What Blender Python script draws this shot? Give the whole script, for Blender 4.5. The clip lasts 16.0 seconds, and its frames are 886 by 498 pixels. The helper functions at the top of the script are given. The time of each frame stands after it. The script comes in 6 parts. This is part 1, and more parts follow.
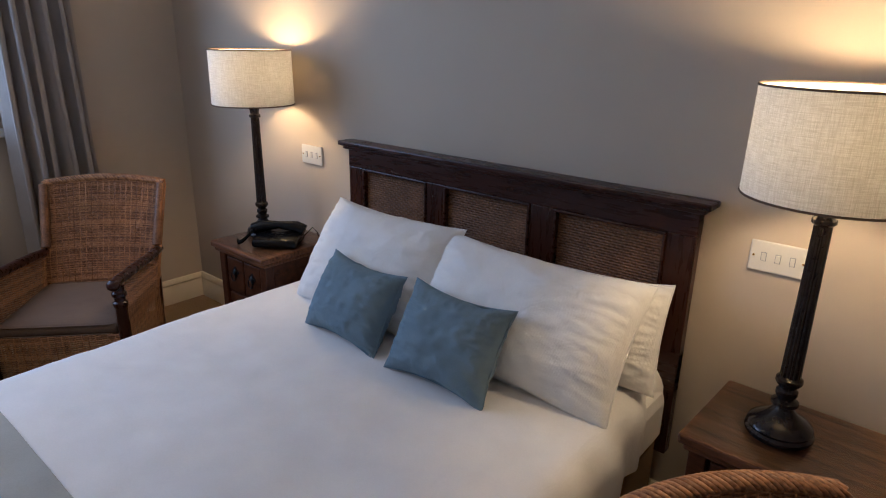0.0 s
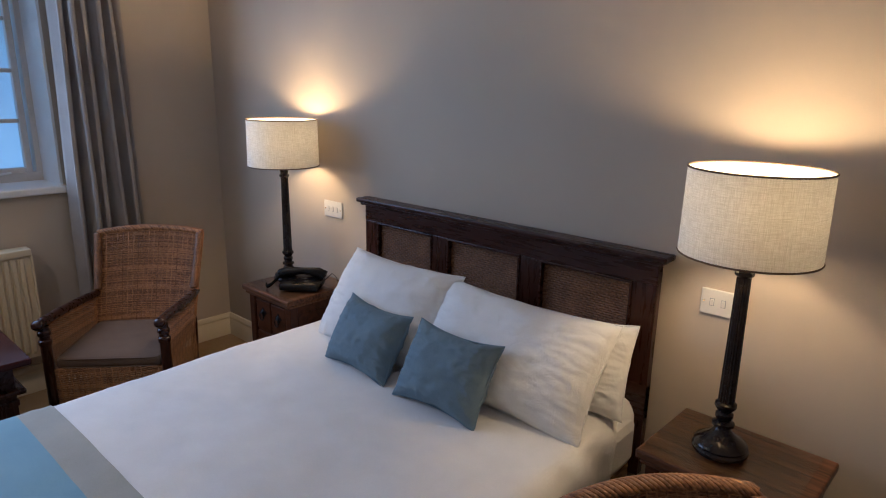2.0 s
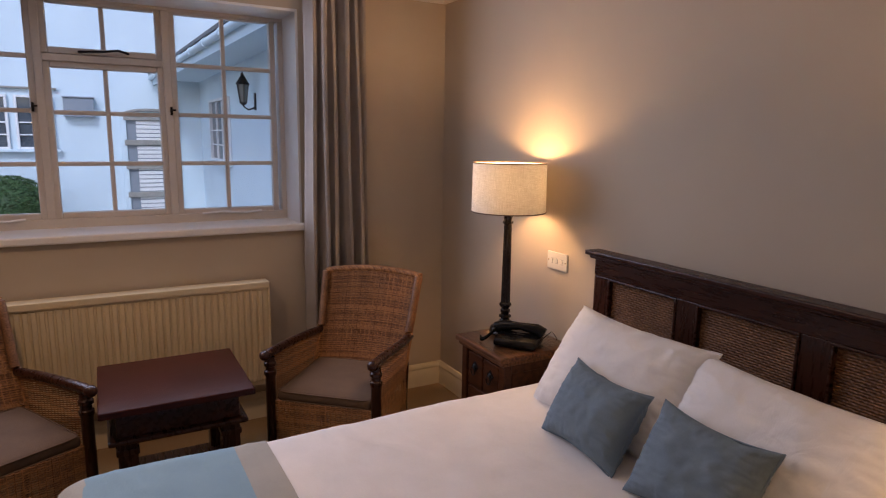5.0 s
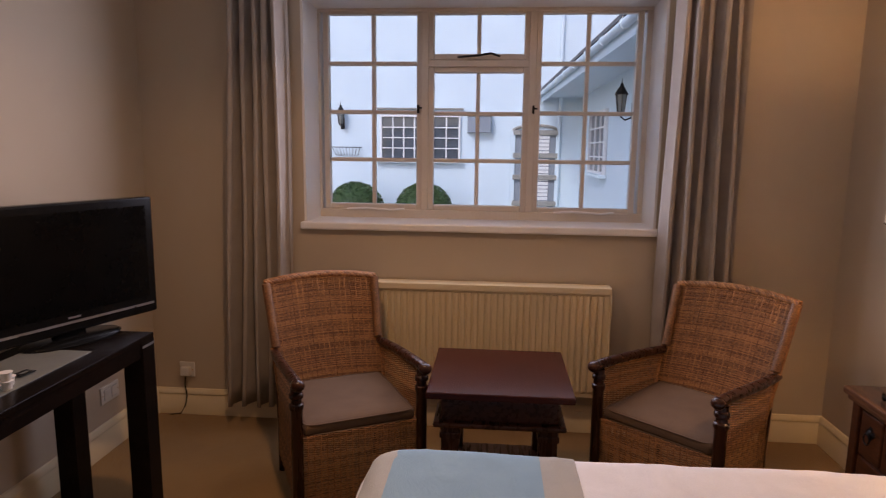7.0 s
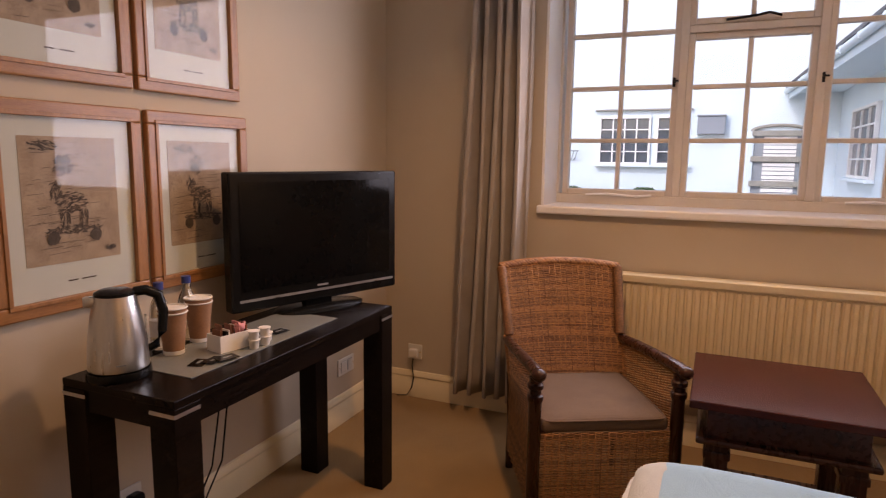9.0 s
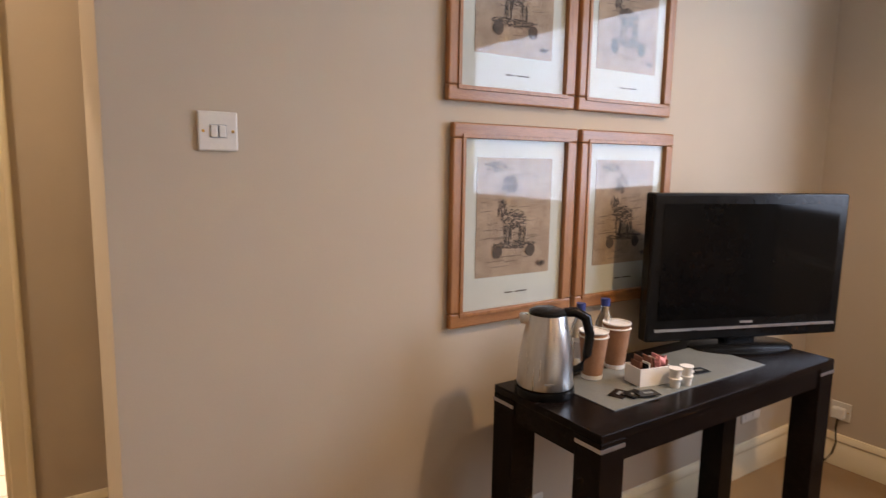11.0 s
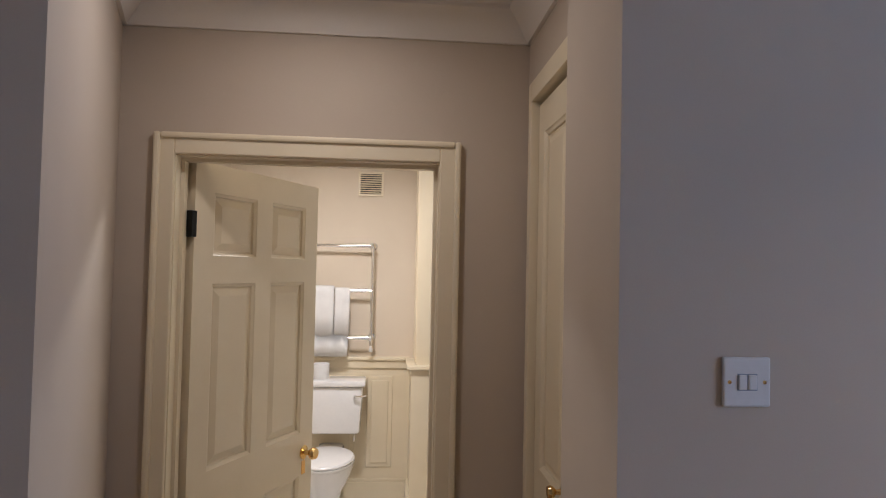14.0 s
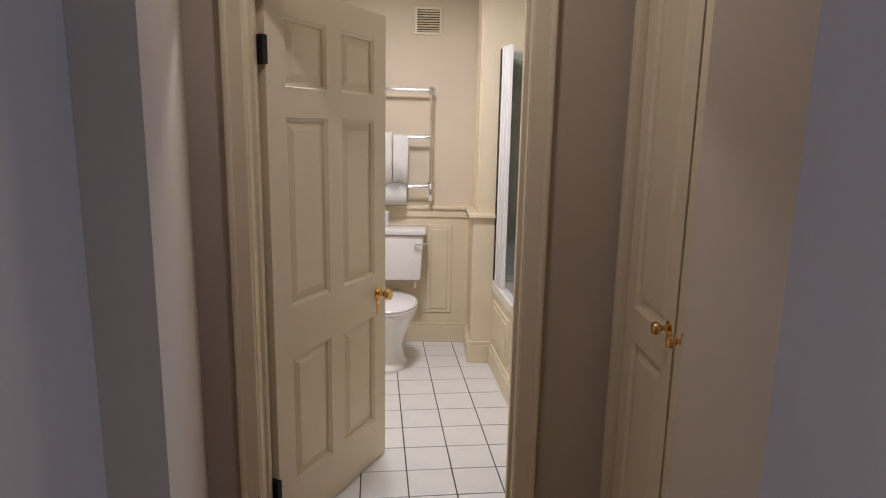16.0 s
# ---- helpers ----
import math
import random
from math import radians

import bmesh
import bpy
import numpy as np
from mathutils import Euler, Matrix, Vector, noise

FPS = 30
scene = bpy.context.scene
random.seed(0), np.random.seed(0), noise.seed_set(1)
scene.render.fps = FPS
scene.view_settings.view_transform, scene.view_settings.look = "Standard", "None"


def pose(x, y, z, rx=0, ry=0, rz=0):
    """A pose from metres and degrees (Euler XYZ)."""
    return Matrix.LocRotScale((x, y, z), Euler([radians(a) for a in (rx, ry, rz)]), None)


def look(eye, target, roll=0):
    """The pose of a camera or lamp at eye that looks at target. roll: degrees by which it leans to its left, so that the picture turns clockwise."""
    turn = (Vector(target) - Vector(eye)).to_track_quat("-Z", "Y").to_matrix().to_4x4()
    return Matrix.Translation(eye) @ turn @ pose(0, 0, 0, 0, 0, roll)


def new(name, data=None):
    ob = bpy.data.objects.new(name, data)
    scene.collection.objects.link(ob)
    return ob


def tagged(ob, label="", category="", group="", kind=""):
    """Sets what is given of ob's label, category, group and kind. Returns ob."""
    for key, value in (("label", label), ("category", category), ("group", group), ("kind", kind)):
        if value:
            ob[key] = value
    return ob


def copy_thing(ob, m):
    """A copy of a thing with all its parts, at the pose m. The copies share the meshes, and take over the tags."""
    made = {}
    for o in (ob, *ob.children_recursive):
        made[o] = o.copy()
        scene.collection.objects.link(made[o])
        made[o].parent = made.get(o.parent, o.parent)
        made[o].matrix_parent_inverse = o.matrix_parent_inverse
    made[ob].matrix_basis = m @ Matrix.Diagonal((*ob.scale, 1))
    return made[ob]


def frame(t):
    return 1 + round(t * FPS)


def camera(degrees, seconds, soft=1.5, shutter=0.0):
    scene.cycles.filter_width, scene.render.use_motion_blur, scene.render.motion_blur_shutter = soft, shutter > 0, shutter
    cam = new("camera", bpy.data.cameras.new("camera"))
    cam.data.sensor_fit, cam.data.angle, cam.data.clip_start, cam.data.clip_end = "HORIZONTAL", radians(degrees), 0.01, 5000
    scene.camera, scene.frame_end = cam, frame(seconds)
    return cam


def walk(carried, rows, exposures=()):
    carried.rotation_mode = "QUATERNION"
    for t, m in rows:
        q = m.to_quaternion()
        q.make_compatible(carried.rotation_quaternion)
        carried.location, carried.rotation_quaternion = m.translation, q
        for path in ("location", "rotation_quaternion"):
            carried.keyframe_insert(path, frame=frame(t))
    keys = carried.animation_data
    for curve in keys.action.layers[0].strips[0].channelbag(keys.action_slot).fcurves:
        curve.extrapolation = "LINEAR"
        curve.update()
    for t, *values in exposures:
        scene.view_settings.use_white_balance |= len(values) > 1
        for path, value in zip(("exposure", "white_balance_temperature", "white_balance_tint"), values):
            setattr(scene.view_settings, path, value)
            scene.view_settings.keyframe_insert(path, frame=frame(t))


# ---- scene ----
cam = camera(70.5, 16.0, soft=1.1, shutter=0.2)
PATH = [
    (0, (0.212, 0.18, 1.563), (-1.013, 1.625, 0.92), 1.0),
    (0.5, (0.284, 0.115, 1.61), (-0.952, 1.567, 1.006), 1.0),
    (1, (0.384, 0.009, 1.662), (-0.858, 1.47, 1.09), 1.0),
    (1.5, (0.438, -0.04, 1.68), (-0.816, 1.419, 1.136), 0.9),
    (2, (0.468, -0.038, 1.675), (-0.823, 1.403, 1.168), 1.0),
    (2.5, (0.484, -0.047, 1.672), (-0.87, 1.348, 1.203), 0.9),
    (3, (0.474, -0.059, 1.666), (-0.984, 1.238, 1.227), 0.9),
    (3.2, (0.46, -0.071, 1.647), (-1.036, 1.188, 1.23), 1.2),
    (5.5, (0.131, 0.133, 1.59), (-1.685, 0.898, 1.247), 0.7),
    (6, (0.088, 0.175, 1.562), (-1.826, 0.649, 1.226), 0.8),
    (6.5, (0.03, 0.229, 1.534), (-1.941, 0.349, 1.212), 0.7),
    (7, (-0.028, 0.262, 1.502), (-1.997, 0.101, 1.191), 0.7),
    (7.5, (-0.072, 0.259, 1.481), (-2.019, -0.086, 1.177), 0.9),
    (8, (-0.128, 0.194, 1.445), (-2.04, -0.307, 1.142), 0.9),
    (8.2, (-0.157, 0.172, 1.417), (-2.052, -0.392, 1.117), 1.0),
    (10.3, (-0.236, -0.134, 1.326), (-1.717, -1.44, 1.007), 1.1),
    (10.5, (-0.229, -0.147, 1.352), (-1.603, -1.562, 1.019), 1.5),
    (11, (-0.203, -0.18, 1.385), (-1.308, -1.823, 1.102), 1.0),
    (11.2, (-0.192, -0.197, 1.413), (-1.194, -1.911, 1.178), 0.9),
    (11.3, (-0.187, -0.215, 1.419), (-1.137, -1.963, 1.218), 1.0),
    (11.5, (-0.172, -0.252, 1.439), (-1.027, -2.054, 1.291), 1.1),
    (12, (-0.136, -0.32, 1.482), (-0.716, -2.234, 1.439), 1.1),
    (12.5, (-0.093, -0.376, 1.505), (-0.396, -2.353, 1.548), 1.2),
    (13, (-0.06, -0.43, 1.543), (-0.253, -2.419, 1.611), 1.3),
    (13.5, (-0.02, -0.507, 1.591), (-0.191, -2.498, 1.665), 1.3),
    (14, (0.048, -0.578, 1.624), (-0.114, -2.571, 1.687), 1.2),
    (14.5, (0.106, -0.64, 1.605), (-0.053, -2.629, 1.477), 1.1),
    (15, (0.161, -0.691, 1.576), (0.017, -2.664, 1.283), 1.0),
    (15.5, (0.192, -0.71, 1.557), (0.087, -2.676, 1.208), 1.1),
    (16, (0.212, -0.711, 1.531), (0.154, -2.673, 1.149), 1.1),
]
EXPOSURES = [(0, 1.38, 4720, 11), (3, 1.30, 4700, 12), (5.5, 1.34, 6600, 31), (6.5, 1.42, 6800, 32), (8, 1.75, 7400, 35), (10.5, 2.6, 7900, 24), (11, 2.68, 6200, 16), (11.5, 2.15, 5800, 11), (12, 1.72, 5350, 11), (13, 1.53, 4900, 16), (14.5, 1.58, 4700, 17), (16, 1.42, 4700, 18)]
walk(cam, [(t, look(eye, target, roll)) for t, eye, target, roll in PATH], EXPOSURES)

# ---- world, sun, lamps of the place ----
world = bpy.data.worlds.new("world")
scene.world = world
world.use_nodes = True
wn = world.node_tree.nodes
sky = wn.new("ShaderNodeTexSky")
sky.sky_type, sky.sun_disc = "NISHITA", False
sky.ozone_density = 3.0
sky.sun_elevation, sky.sun_rotation = radians(42), radians(114)
wn["Background"].inputs["Strength"].default_value = 0.09
world.node_tree.links.new(sky.outputs["Color"], wn["Background"].inputs["Color"])
sun_data = bpy.data.lights.new("sun", "SUN")
sun_data.energy, sun_data.angle, sun_data.color = 0.5, radians(12), (0.76, 0.94, 1.0)
sun = new("sun", sun_data)
sun.matrix_world = look((0, 0, 20), (-9, 4, 11.13))


def lamp_light(name, place, watts, colour, size):
    data = bpy.data.lights.new(name, "POINT")
    data.energy, data.color, data.shadow_soft_size = watts, colour, size
    ob = new(name, data)
    ob.location = place
    return ob


day_data = bpy.data.lights.new("window_daylight", "AREA")
day_data.shape, day_data.size, day_data.size_y, day_data.energy, day_data.color = "RECTANGLE", 1.79, 1.14, 9.5, (0.73, 0.835, 1.0)
daylight = new("window_daylight", day_data)
daylight.matrix_world = look((-3.262, 0.168, 1.69), (0, 0.168, 1.69))
lobby_data = bpy.data.lights.new("lobby_lamp_light", "AREA")
lobby_data.shape, lobby_data.size, lobby_data.energy, lobby_data.color = "DISK", 0.09, 1.6, (1.0, 0.76, 0.50)
lobby_lamp = new("lobby_lamp_light", lobby_data)
lobby_lamp.matrix_world = look((0.28, -2.15, 2.478), (0.28, -2.15, 0))
room_data = bpy.data.lights.new("room_downlight_light", "AREA")
room_data.shape, room_data.size, room_data.energy, room_data.color = "DISK", 0.08, 3.0, (1.0, 0.66, 0.34)
room_data.spread = radians(140)
room_lamp = new("room_downlight_light", room_data)
room_lamp.matrix_world = look((-2.0, -0.40, 2.478), (-2.0, -0.40, 0))
WARM = (1.0, 0.61, 0.25)
lamp_light("bulb_light_right", (-0.004, 1.702, 1.420), 4.5, WARM, 0.035)
lamp_light("bulb_light_left", (-2.258, 1.785, 1.415), 4.4, WARM, 0.035)
bath_data = bpy.data.lights.new("bathroom_lamp_light", "AREA")
bath_data.shape, bath_data.size, bath_data.energy, bath_data.color = "DISK", 0.30, 11.5, (1.0, 0.80, 0.55)
bath_lamp = new("bathroom_lamp_light", bath_data)
bath_lamp.matrix_world = look((0.35, -3.75, 2.44), (0.35, -3.75, 0))


# ---- materials ----
def noise_mat(name, low, high, rough=0.6, scale=12.0, fine=180.0, bump=0.1, depth=0.002, metal=0.0,
              stretch=(1, 1, 1), fine_mix=0.35, spec=0.5, sheen=0.0, coat=0.0, rough_var=0.08, per_object=0.0, per_island=0.0):
    """A surface with variation at two scales, fine relief and uneven gloss."""
    m = bpy.data.materials.new(name)
    m.use_nodes = True
    n, l = m.node_tree.nodes, m.node_tree.links
    b = n["Principled BSDF"]
    co = n.new("ShaderNodeTexCoord")
    mp = n.new("ShaderNodeMapping")
    mp.inputs["Scale"].default_value = stretch
    l.new(co.outputs["Object"], mp.inputs["Vector"])
    big, small = n.new("ShaderNodeTexNoise"), n.new("ShaderNodeTexNoise")
    big.inputs["Scale"].default_value, small.inputs["Scale"].default_value = scale, fine
    big.inputs["Detail"].default_value = 6
    for t in (big, small):
        l.new(mp.outputs["Vector"], t.inputs["Vector"])
    mix = n.new("ShaderNodeMix")
    mix.inputs["Factor"].default_value = fine_mix
    l.new(big.outputs["Fac"], mix.inputs["A"])
    l.new(small.outputs["Fac"], mix.inputs["B"])
    fac = mix.outputs["Result"]
    if per_object:
        info, add = n.new("ShaderNodeObjectInfo"), n.new("ShaderNodeMath")
        add.operation = "MULTIPLY_ADD"
        l.new(info.outputs["Random"], add.inputs[0])
        add.inputs[1].default_value = per_object
        l.new(fac, add.inputs[2])
        fac = add.outputs[0]
    if per_island:
        geo, add = n.new("ShaderNodeNewGeometry"), n.new("ShaderNodeMath")
        add.operation = "MULTIPLY_ADD"
        l.new(geo.outputs["Random Per Island"], add.inputs[0])
        add.inputs[1].default_value = per_island
        l.new(fac, add.inputs[2])
        sub = n.new("ShaderNodeMath")
        sub.operation = "SUBTRACT"
        l.new(add.outputs[0], sub.inputs[0])
        sub.inputs[1].default_value = per_island / 2
        fac = sub.outputs[0]
    ramp = n.new("ShaderNodeValToRGB")
    ramp.color_ramp.elements[0].position, ramp.color_ramp.elements[1].position = 0.32, 0.68
    ramp.color_ramp.elements[0].color, ramp.color_ramp.elements[1].color = (*low, 1), (*high, 1)
    l.new(fac, ramp.inputs["Fac"])
    l.new(ramp.outputs["Color"], b.inputs["Base Color"])
    rr = n.new("ShaderNodeMapRange")
    rr.inputs["To Min"].default_value, rr.inputs["To Max"].default_value = rough - rough_var, rough + rough_var
    l.new(big.outputs["Fac"], rr.inputs["Value"])
    l.new(rr.outputs["Result"], b.inputs["Roughness"])
    b.inputs["Metallic"].default_value = metal
    b.inputs["Specular IOR Level"].default_value = spec
    if sheen:
        b.inputs["Sheen Weight"].default_value = sheen
    if coat:
        b.inputs["Coat Weight"].default_value, b.inputs["Coat Roughness"].default_value = coat, 0.12
    if bump:
        bp = n.new("ShaderNodeBump")
        bp.inputs["Strength"].default_value, bp.inputs["Distance"].default_value = bump, depth
        l.new(small.outputs["Fac"], bp.inputs["Height"])
        l.new(bp.outputs["Normal"], b.inputs["Normal"])
    return m


def weave_mat(name, low, high, pitch=0.0012, rough=0.85, bump=0.35, crease=0.0, crease_scale=9.0):
    """Woven cloth: fine crossing threads over slow variation."""
    m = noise_mat(name, low, high, rough, 9, 220, 0, fine_mix=0.3)
    n, l = m.node_tree.nodes, m.node_tree.links
    co = n.new("ShaderNodeTexCoord")
    waves = []
    for axis in ("X", "Z"):
        w = n.new("ShaderNodeTexWave")
        w.bands_direction = axis
        w.inputs["Scale"].default_value = 0.31 / pitch
        w.inputs["Distortion"].default_value, w.inputs["Detail Scale"].default_value = 1.5, 3
        l.new(co.outputs["Object"], w.inputs["Vector"])
        waves.append(w)
    add = n.new("ShaderNodeMath")
    l.new(waves[0].outputs["Fac"], add.inputs[0])
    l.new(waves[1].outputs["Fac"], add.inputs[1])
    bp = n.new("ShaderNodeBump")
    bp.inputs["Strength"].default_value, bp.inputs["Distance"].default_value = bump, 0.0008
    l.new(add.outputs[0], bp.inputs["Height"])
    l.new(bp.outputs["Normal"], n["Principled BSDF"].inputs["Normal"])
    if crease:
        cr, b2 = n.new("ShaderNodeTexNoise"), n.new("ShaderNodeBump")
        cr.inputs["Scale"].default_value, cr.inputs["Detail"].default_value, cr.inputs["Distortion"].default_value = crease_scale, 3.0, 1.6
        l.new(co.outputs["Object"], cr.inputs["Vector"])
        b2.inputs["Strength"].default_value, b2.inputs["Distance"].default_value = crease, 0.02
        l.new(cr.outputs["Fac"], b2.inputs["Height"])
        l.new(b2.outputs["Normal"], bp.inputs["Normal"])
    return m


def shade_mat(name):
    """Slubby linen that lets lamplight through."""
    m = bpy.data.materials.new(name)
    m.use_nodes = True
    n, l = m.node_tree.nodes, m.node_tree.links
    n.remove(n["Principled BSDF"])
    co = n.new("ShaderNodeTexCoord")
    cols = []
    for stretch in ((20, 20, 430), (430, 430, 16)):
        mp, t = n.new("ShaderNodeMapping"), n.new("ShaderNodeTexNoise")
        mp.inputs["Scale"].default_value = stretch
        t.inputs["Scale"].default_value, t.inputs["Detail"].default_value = 1.6, 3
        l.new(co.outputs["Object"], mp.inputs["Vector"])
        l.new(mp.outputs["Vector"], t.inputs["Vector"])
        cols.append(t)
    mix = n.new("ShaderNodeMath")
    mix.operation = "MULTIPLY"
    l.new(cols[0].outputs["Fac"], mix.inputs[0])
    l.new(cols[1].outputs["Fac"], mix.inputs[1])
    ramp = n.new("ShaderNodeValToRGB")
    ramp.color_ramp.elements[0].position, ramp.color_ramp.elements[1].position = 0.12, 0.36
    ramp.color_ramp.elements[0].color, ramp.color_ramp.elements[1].color = (0.60, 0.56, 0.46, 1), (0.84, 0.81, 0.72, 1)
    l.new(mix.outputs[0], ramp.inputs["Fac"])
    d, t = n.new("ShaderNodeBsdfDiffuse"), n.new("ShaderNodeBsdfTranslucent")
    for s in (d, t):
        l.new(ramp.outputs["Color"], s.inputs["Color"])
    sh = n.new("ShaderNodeMixShader")
    sh.inputs["Fac"].default_value = 0.06
    l.new(d.outputs[0], sh.inputs[1])
    l.new(t.outputs[0], sh.inputs[2])
    l.new(sh.outputs[0], n["Material Output"].inputs["Surface"])
    return m


def glass_mat(name, rough=0.0, tint=(1, 1, 1)):
    m = bpy.data.materials.new(name)
    m.use_nodes = True
    b = m.node_tree.nodes["Principled BSDF"]
    b.inputs["Base Color"].default_value = (*tint, 1)
    b.inputs["Transmission Weight"].default_value = 1.0
    b.inputs["Roughness"].default_value, b.inputs["IOR"].default_value = rough, 1.45
    return m


def pane_mat(name):
    """Thin flat glass: clear, with a mirror gloss that grows at grazing angles."""
    m = bpy.data.materials.new(name)
    m.use_nodes = True
    n, l = m.node_tree.nodes, m.node_tree.links
    n.remove(n["Principled BSDF"])
    tr, gl, lw, mx = (n.new("ShaderNodeBsdfTransparent"), n.new("ShaderNodeBsdfGlossy"), n.new("ShaderNodeLayerWeight"), n.new("ShaderNodeMixShader"))
    pw, fr = n.new("ShaderNodeMath"), n.new("ShaderNodeMath")
    pw.operation, fr.operation = "POWER", "MULTIPLY_ADD"
    pw.inputs[1].default_value, fr.inputs[1].default_value, fr.inputs[2].default_value = 5.0, 0.6, 0.022
    l.new(lw.outputs["Facing"], pw.inputs[0])
    l.new(pw.outputs[0], fr.inputs[0])
    gl.inputs["Roughness"].default_value = 0.02
    tr.inputs["Color"].default_value = (0.96, 0.98, 0.98, 1)
    lw.inputs["Blend"].default_value = 0.5
    l.new(fr.outputs[0], mx.inputs["Fac"])
    l.new(tr.outputs[0], mx.inputs[1])
    l.new(gl.outputs[0], mx.inputs[2])
    l.new(mx.outputs[0], n["Material Output"].inputs["Surface"])
    return m


M_WALL = noise_mat("wall_paint", (0.485, 0.412, 0.318), (0.515, 0.442, 0.343), 0.78, 3, 260, 0.12, 0.001, fine_mix=0.25, spec=0.25)
M_WALLW = noise_mat("bathroom_wall_paint", (0.66, 0.575, 0.44), (0.70, 0.615, 0.475), 0.7, 3, 260, 0.1, 0.001, fine_mix=0.25, spec=0.25)
M_TRIM = noise_mat("cream_gloss_paint", (0.72, 0.63, 0.435), (0.76, 0.67, 0.475), 0.38, 6, 120, 0.06, 0.001, fine_mix=0.25)
M_WHITE = noise_mat("white_gloss_paint", (0.76, 0.75, 0.73), (0.82, 0.81, 0.79), 0.35, 5, 90, 0.06, 0.001, fine_mix=0.25)
M_CREAMW = noise_mat("cream_window_paint", (0.60, 0.54, 0.47), (0.67, 0.61, 0.54), 0.40, 6, 80, 0.08, 0.001, fine_mix=0.3)
M_CEIL = noise_mat("ceiling_paint", (0.74, 0.70, 0.63), (0.78, 0.74, 0.67), 0.85, 3, 200, 0.1, 0.001)
M_CARPET = noise_mat("carpet_pile", (0.20, 0.118, 0.044), (0.36, 0.222, 0.088), 0.95, 4, 420, 0.9, 0.004, fine_mix=0.6, spec=0.1, sheen=0.2)
M_TILE = noise_mat("glazed_floor_tile", (0.74, 0.73, 0.70), (0.80, 0.79, 0.76), 0.22, 8, 60, 0.03, 0.0006, per_object=0.12)
M_GROUT = noise_mat("grey_grout", (0.035, 0.035, 0.034), (0.075, 0.072, 0.07), 0.9, 20, 300, 0.3)
M_DARK = noise_mat("dark_stained_wood", (0.016, 0.005, 0.0025), (0.052, 0.015, 0.007), 0.28, 6, 60, 0.12, 0.001, stretch=(1, 9, 9), fine_mix=0.45, spec=0.35)
M_DARKV = noise_mat("dark_stained_wood_upright", (0.016, 0.005, 0.0025), (0.052, 0.015, 0.007), 0.28, 6, 60, 0.12, 0.001, stretch=(9, 9, 1), fine_mix=0.45, spec=0.35)
M_MAHOG = noise_mat("mahogany_top", (0.020, 0.005, 0.003), (0.066, 0.014, 0.008), 0.22, 5, 50, 0.1, 0.001, stretch=(8, 1, 8), fine_mix=0.45, spec=0.13, rough_var=0.03)
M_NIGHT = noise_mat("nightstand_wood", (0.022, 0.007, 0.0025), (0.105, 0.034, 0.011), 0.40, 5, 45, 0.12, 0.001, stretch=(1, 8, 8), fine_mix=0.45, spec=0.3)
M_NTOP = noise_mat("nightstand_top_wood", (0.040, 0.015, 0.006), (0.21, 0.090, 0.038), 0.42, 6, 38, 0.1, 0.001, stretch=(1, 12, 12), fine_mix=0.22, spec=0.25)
M_PINE = noise_mat("pine_frame", (0.22, 0.092, 0.028), (0.41, 0.190, 0.065), 0.42, 5, 45, 0.1, 0.001, stretch=(9, 9, 1), fine_mix=0.4, coat=0.15)
M_PINEH = noise_mat("pine_frame_rail", (0.22, 0.092, 0.028), (0.41, 0.190, 0.065), 0.42, 5, 45, 0.1, 0.001, stretch=(1, 9, 9), fine_mix=0.4, coat=0.15)
M_BLACKW = noise_mat("black_brown_veneer", (0.005, 0.0035, 0.003), (0.012, 0.008, 0.0065), 0.26, 5, 60, 0.03, 0.0004, stretch=(1, 8, 8), spec=0.11, rough_var=0.03)
M_WICK = noise_mat("wicker_cane", (0.15, 0.060, 0.021), (0.48, 0.235, 0.090), 0.45, 14, 110, 0.3, 0.001, fine_mix=0.7, per_island=0.35)
M_CANE = noise_mat("headboard_cane", (0.06, 0.024, 0.010), (0.34, 0.165, 0.072), 0.5, 16, 160, 0.3, 0.001, fine_mix=0.6)
M_SHEET = weave_mat("white_cotton", (0.74, 0.73, 0.72), (0.82, 0.81, 0.80), 0.0022, 0.85, 0.25, 0.10, 7.0)
M_PILLOW = weave_mat("pillow_cotton", (0.76, 0.75, 0.73), (0.83, 0.82, 0.80), 0.003, 0.85, 0.3, 0.28, 9.0)
M_BLUE = weave_mat("blue_cloth", (0.150, 0.212, 0.268), (0.190, 0.262, 0.322), 0.0016, 0.9, 0.4, 0.25, 12.0)
M_RUNB = weave_mat("pale_blue_cloth", (0.175, 0.315, 0.41), (0.215, 0.365, 0.46), 0.0016, 0.7, 0.3)
M_RUNC = weave_mat("stone_cloth", (0.33, 0.33, 0.29), (0.40, 0.395, 0.35), 0.0016, 0.75, 0.3)
M_SEAT = weave_mat("taupe_cloth", (0.105, 0.064, 0.038), (0.145, 0.092, 0.056), 0.0016, 0.9, 0.4)
M_CURT = weave_mat("grey_curtain_cloth", (0.34, 0.30, 0.26), (0.41, 0.365, 0.32), 0.0014, 0.85, 0.3)
M_DIVAN = weave_mat("tan_divan_cloth", (0.20, 0.125, 0.055), (0.28, 0.18, 0.085), 0.002, 0.8, 0.4)
M_SHADE = shade_mat("linen_shade")
M_BRONZE = noise_mat("dark_bronze", (0.012, 0.009, 0.008), (0.035, 0.026, 0.022), 0.2, 10, 80, 0.1, 0.001, metal=0.35)
M_BLACKP = noise_mat("black_plastic", (0.005, 0.005, 0.005), (0.009, 0.009, 0.009), 0.2, 20, 200, 0, spec=0.18, rough_var=0.02)
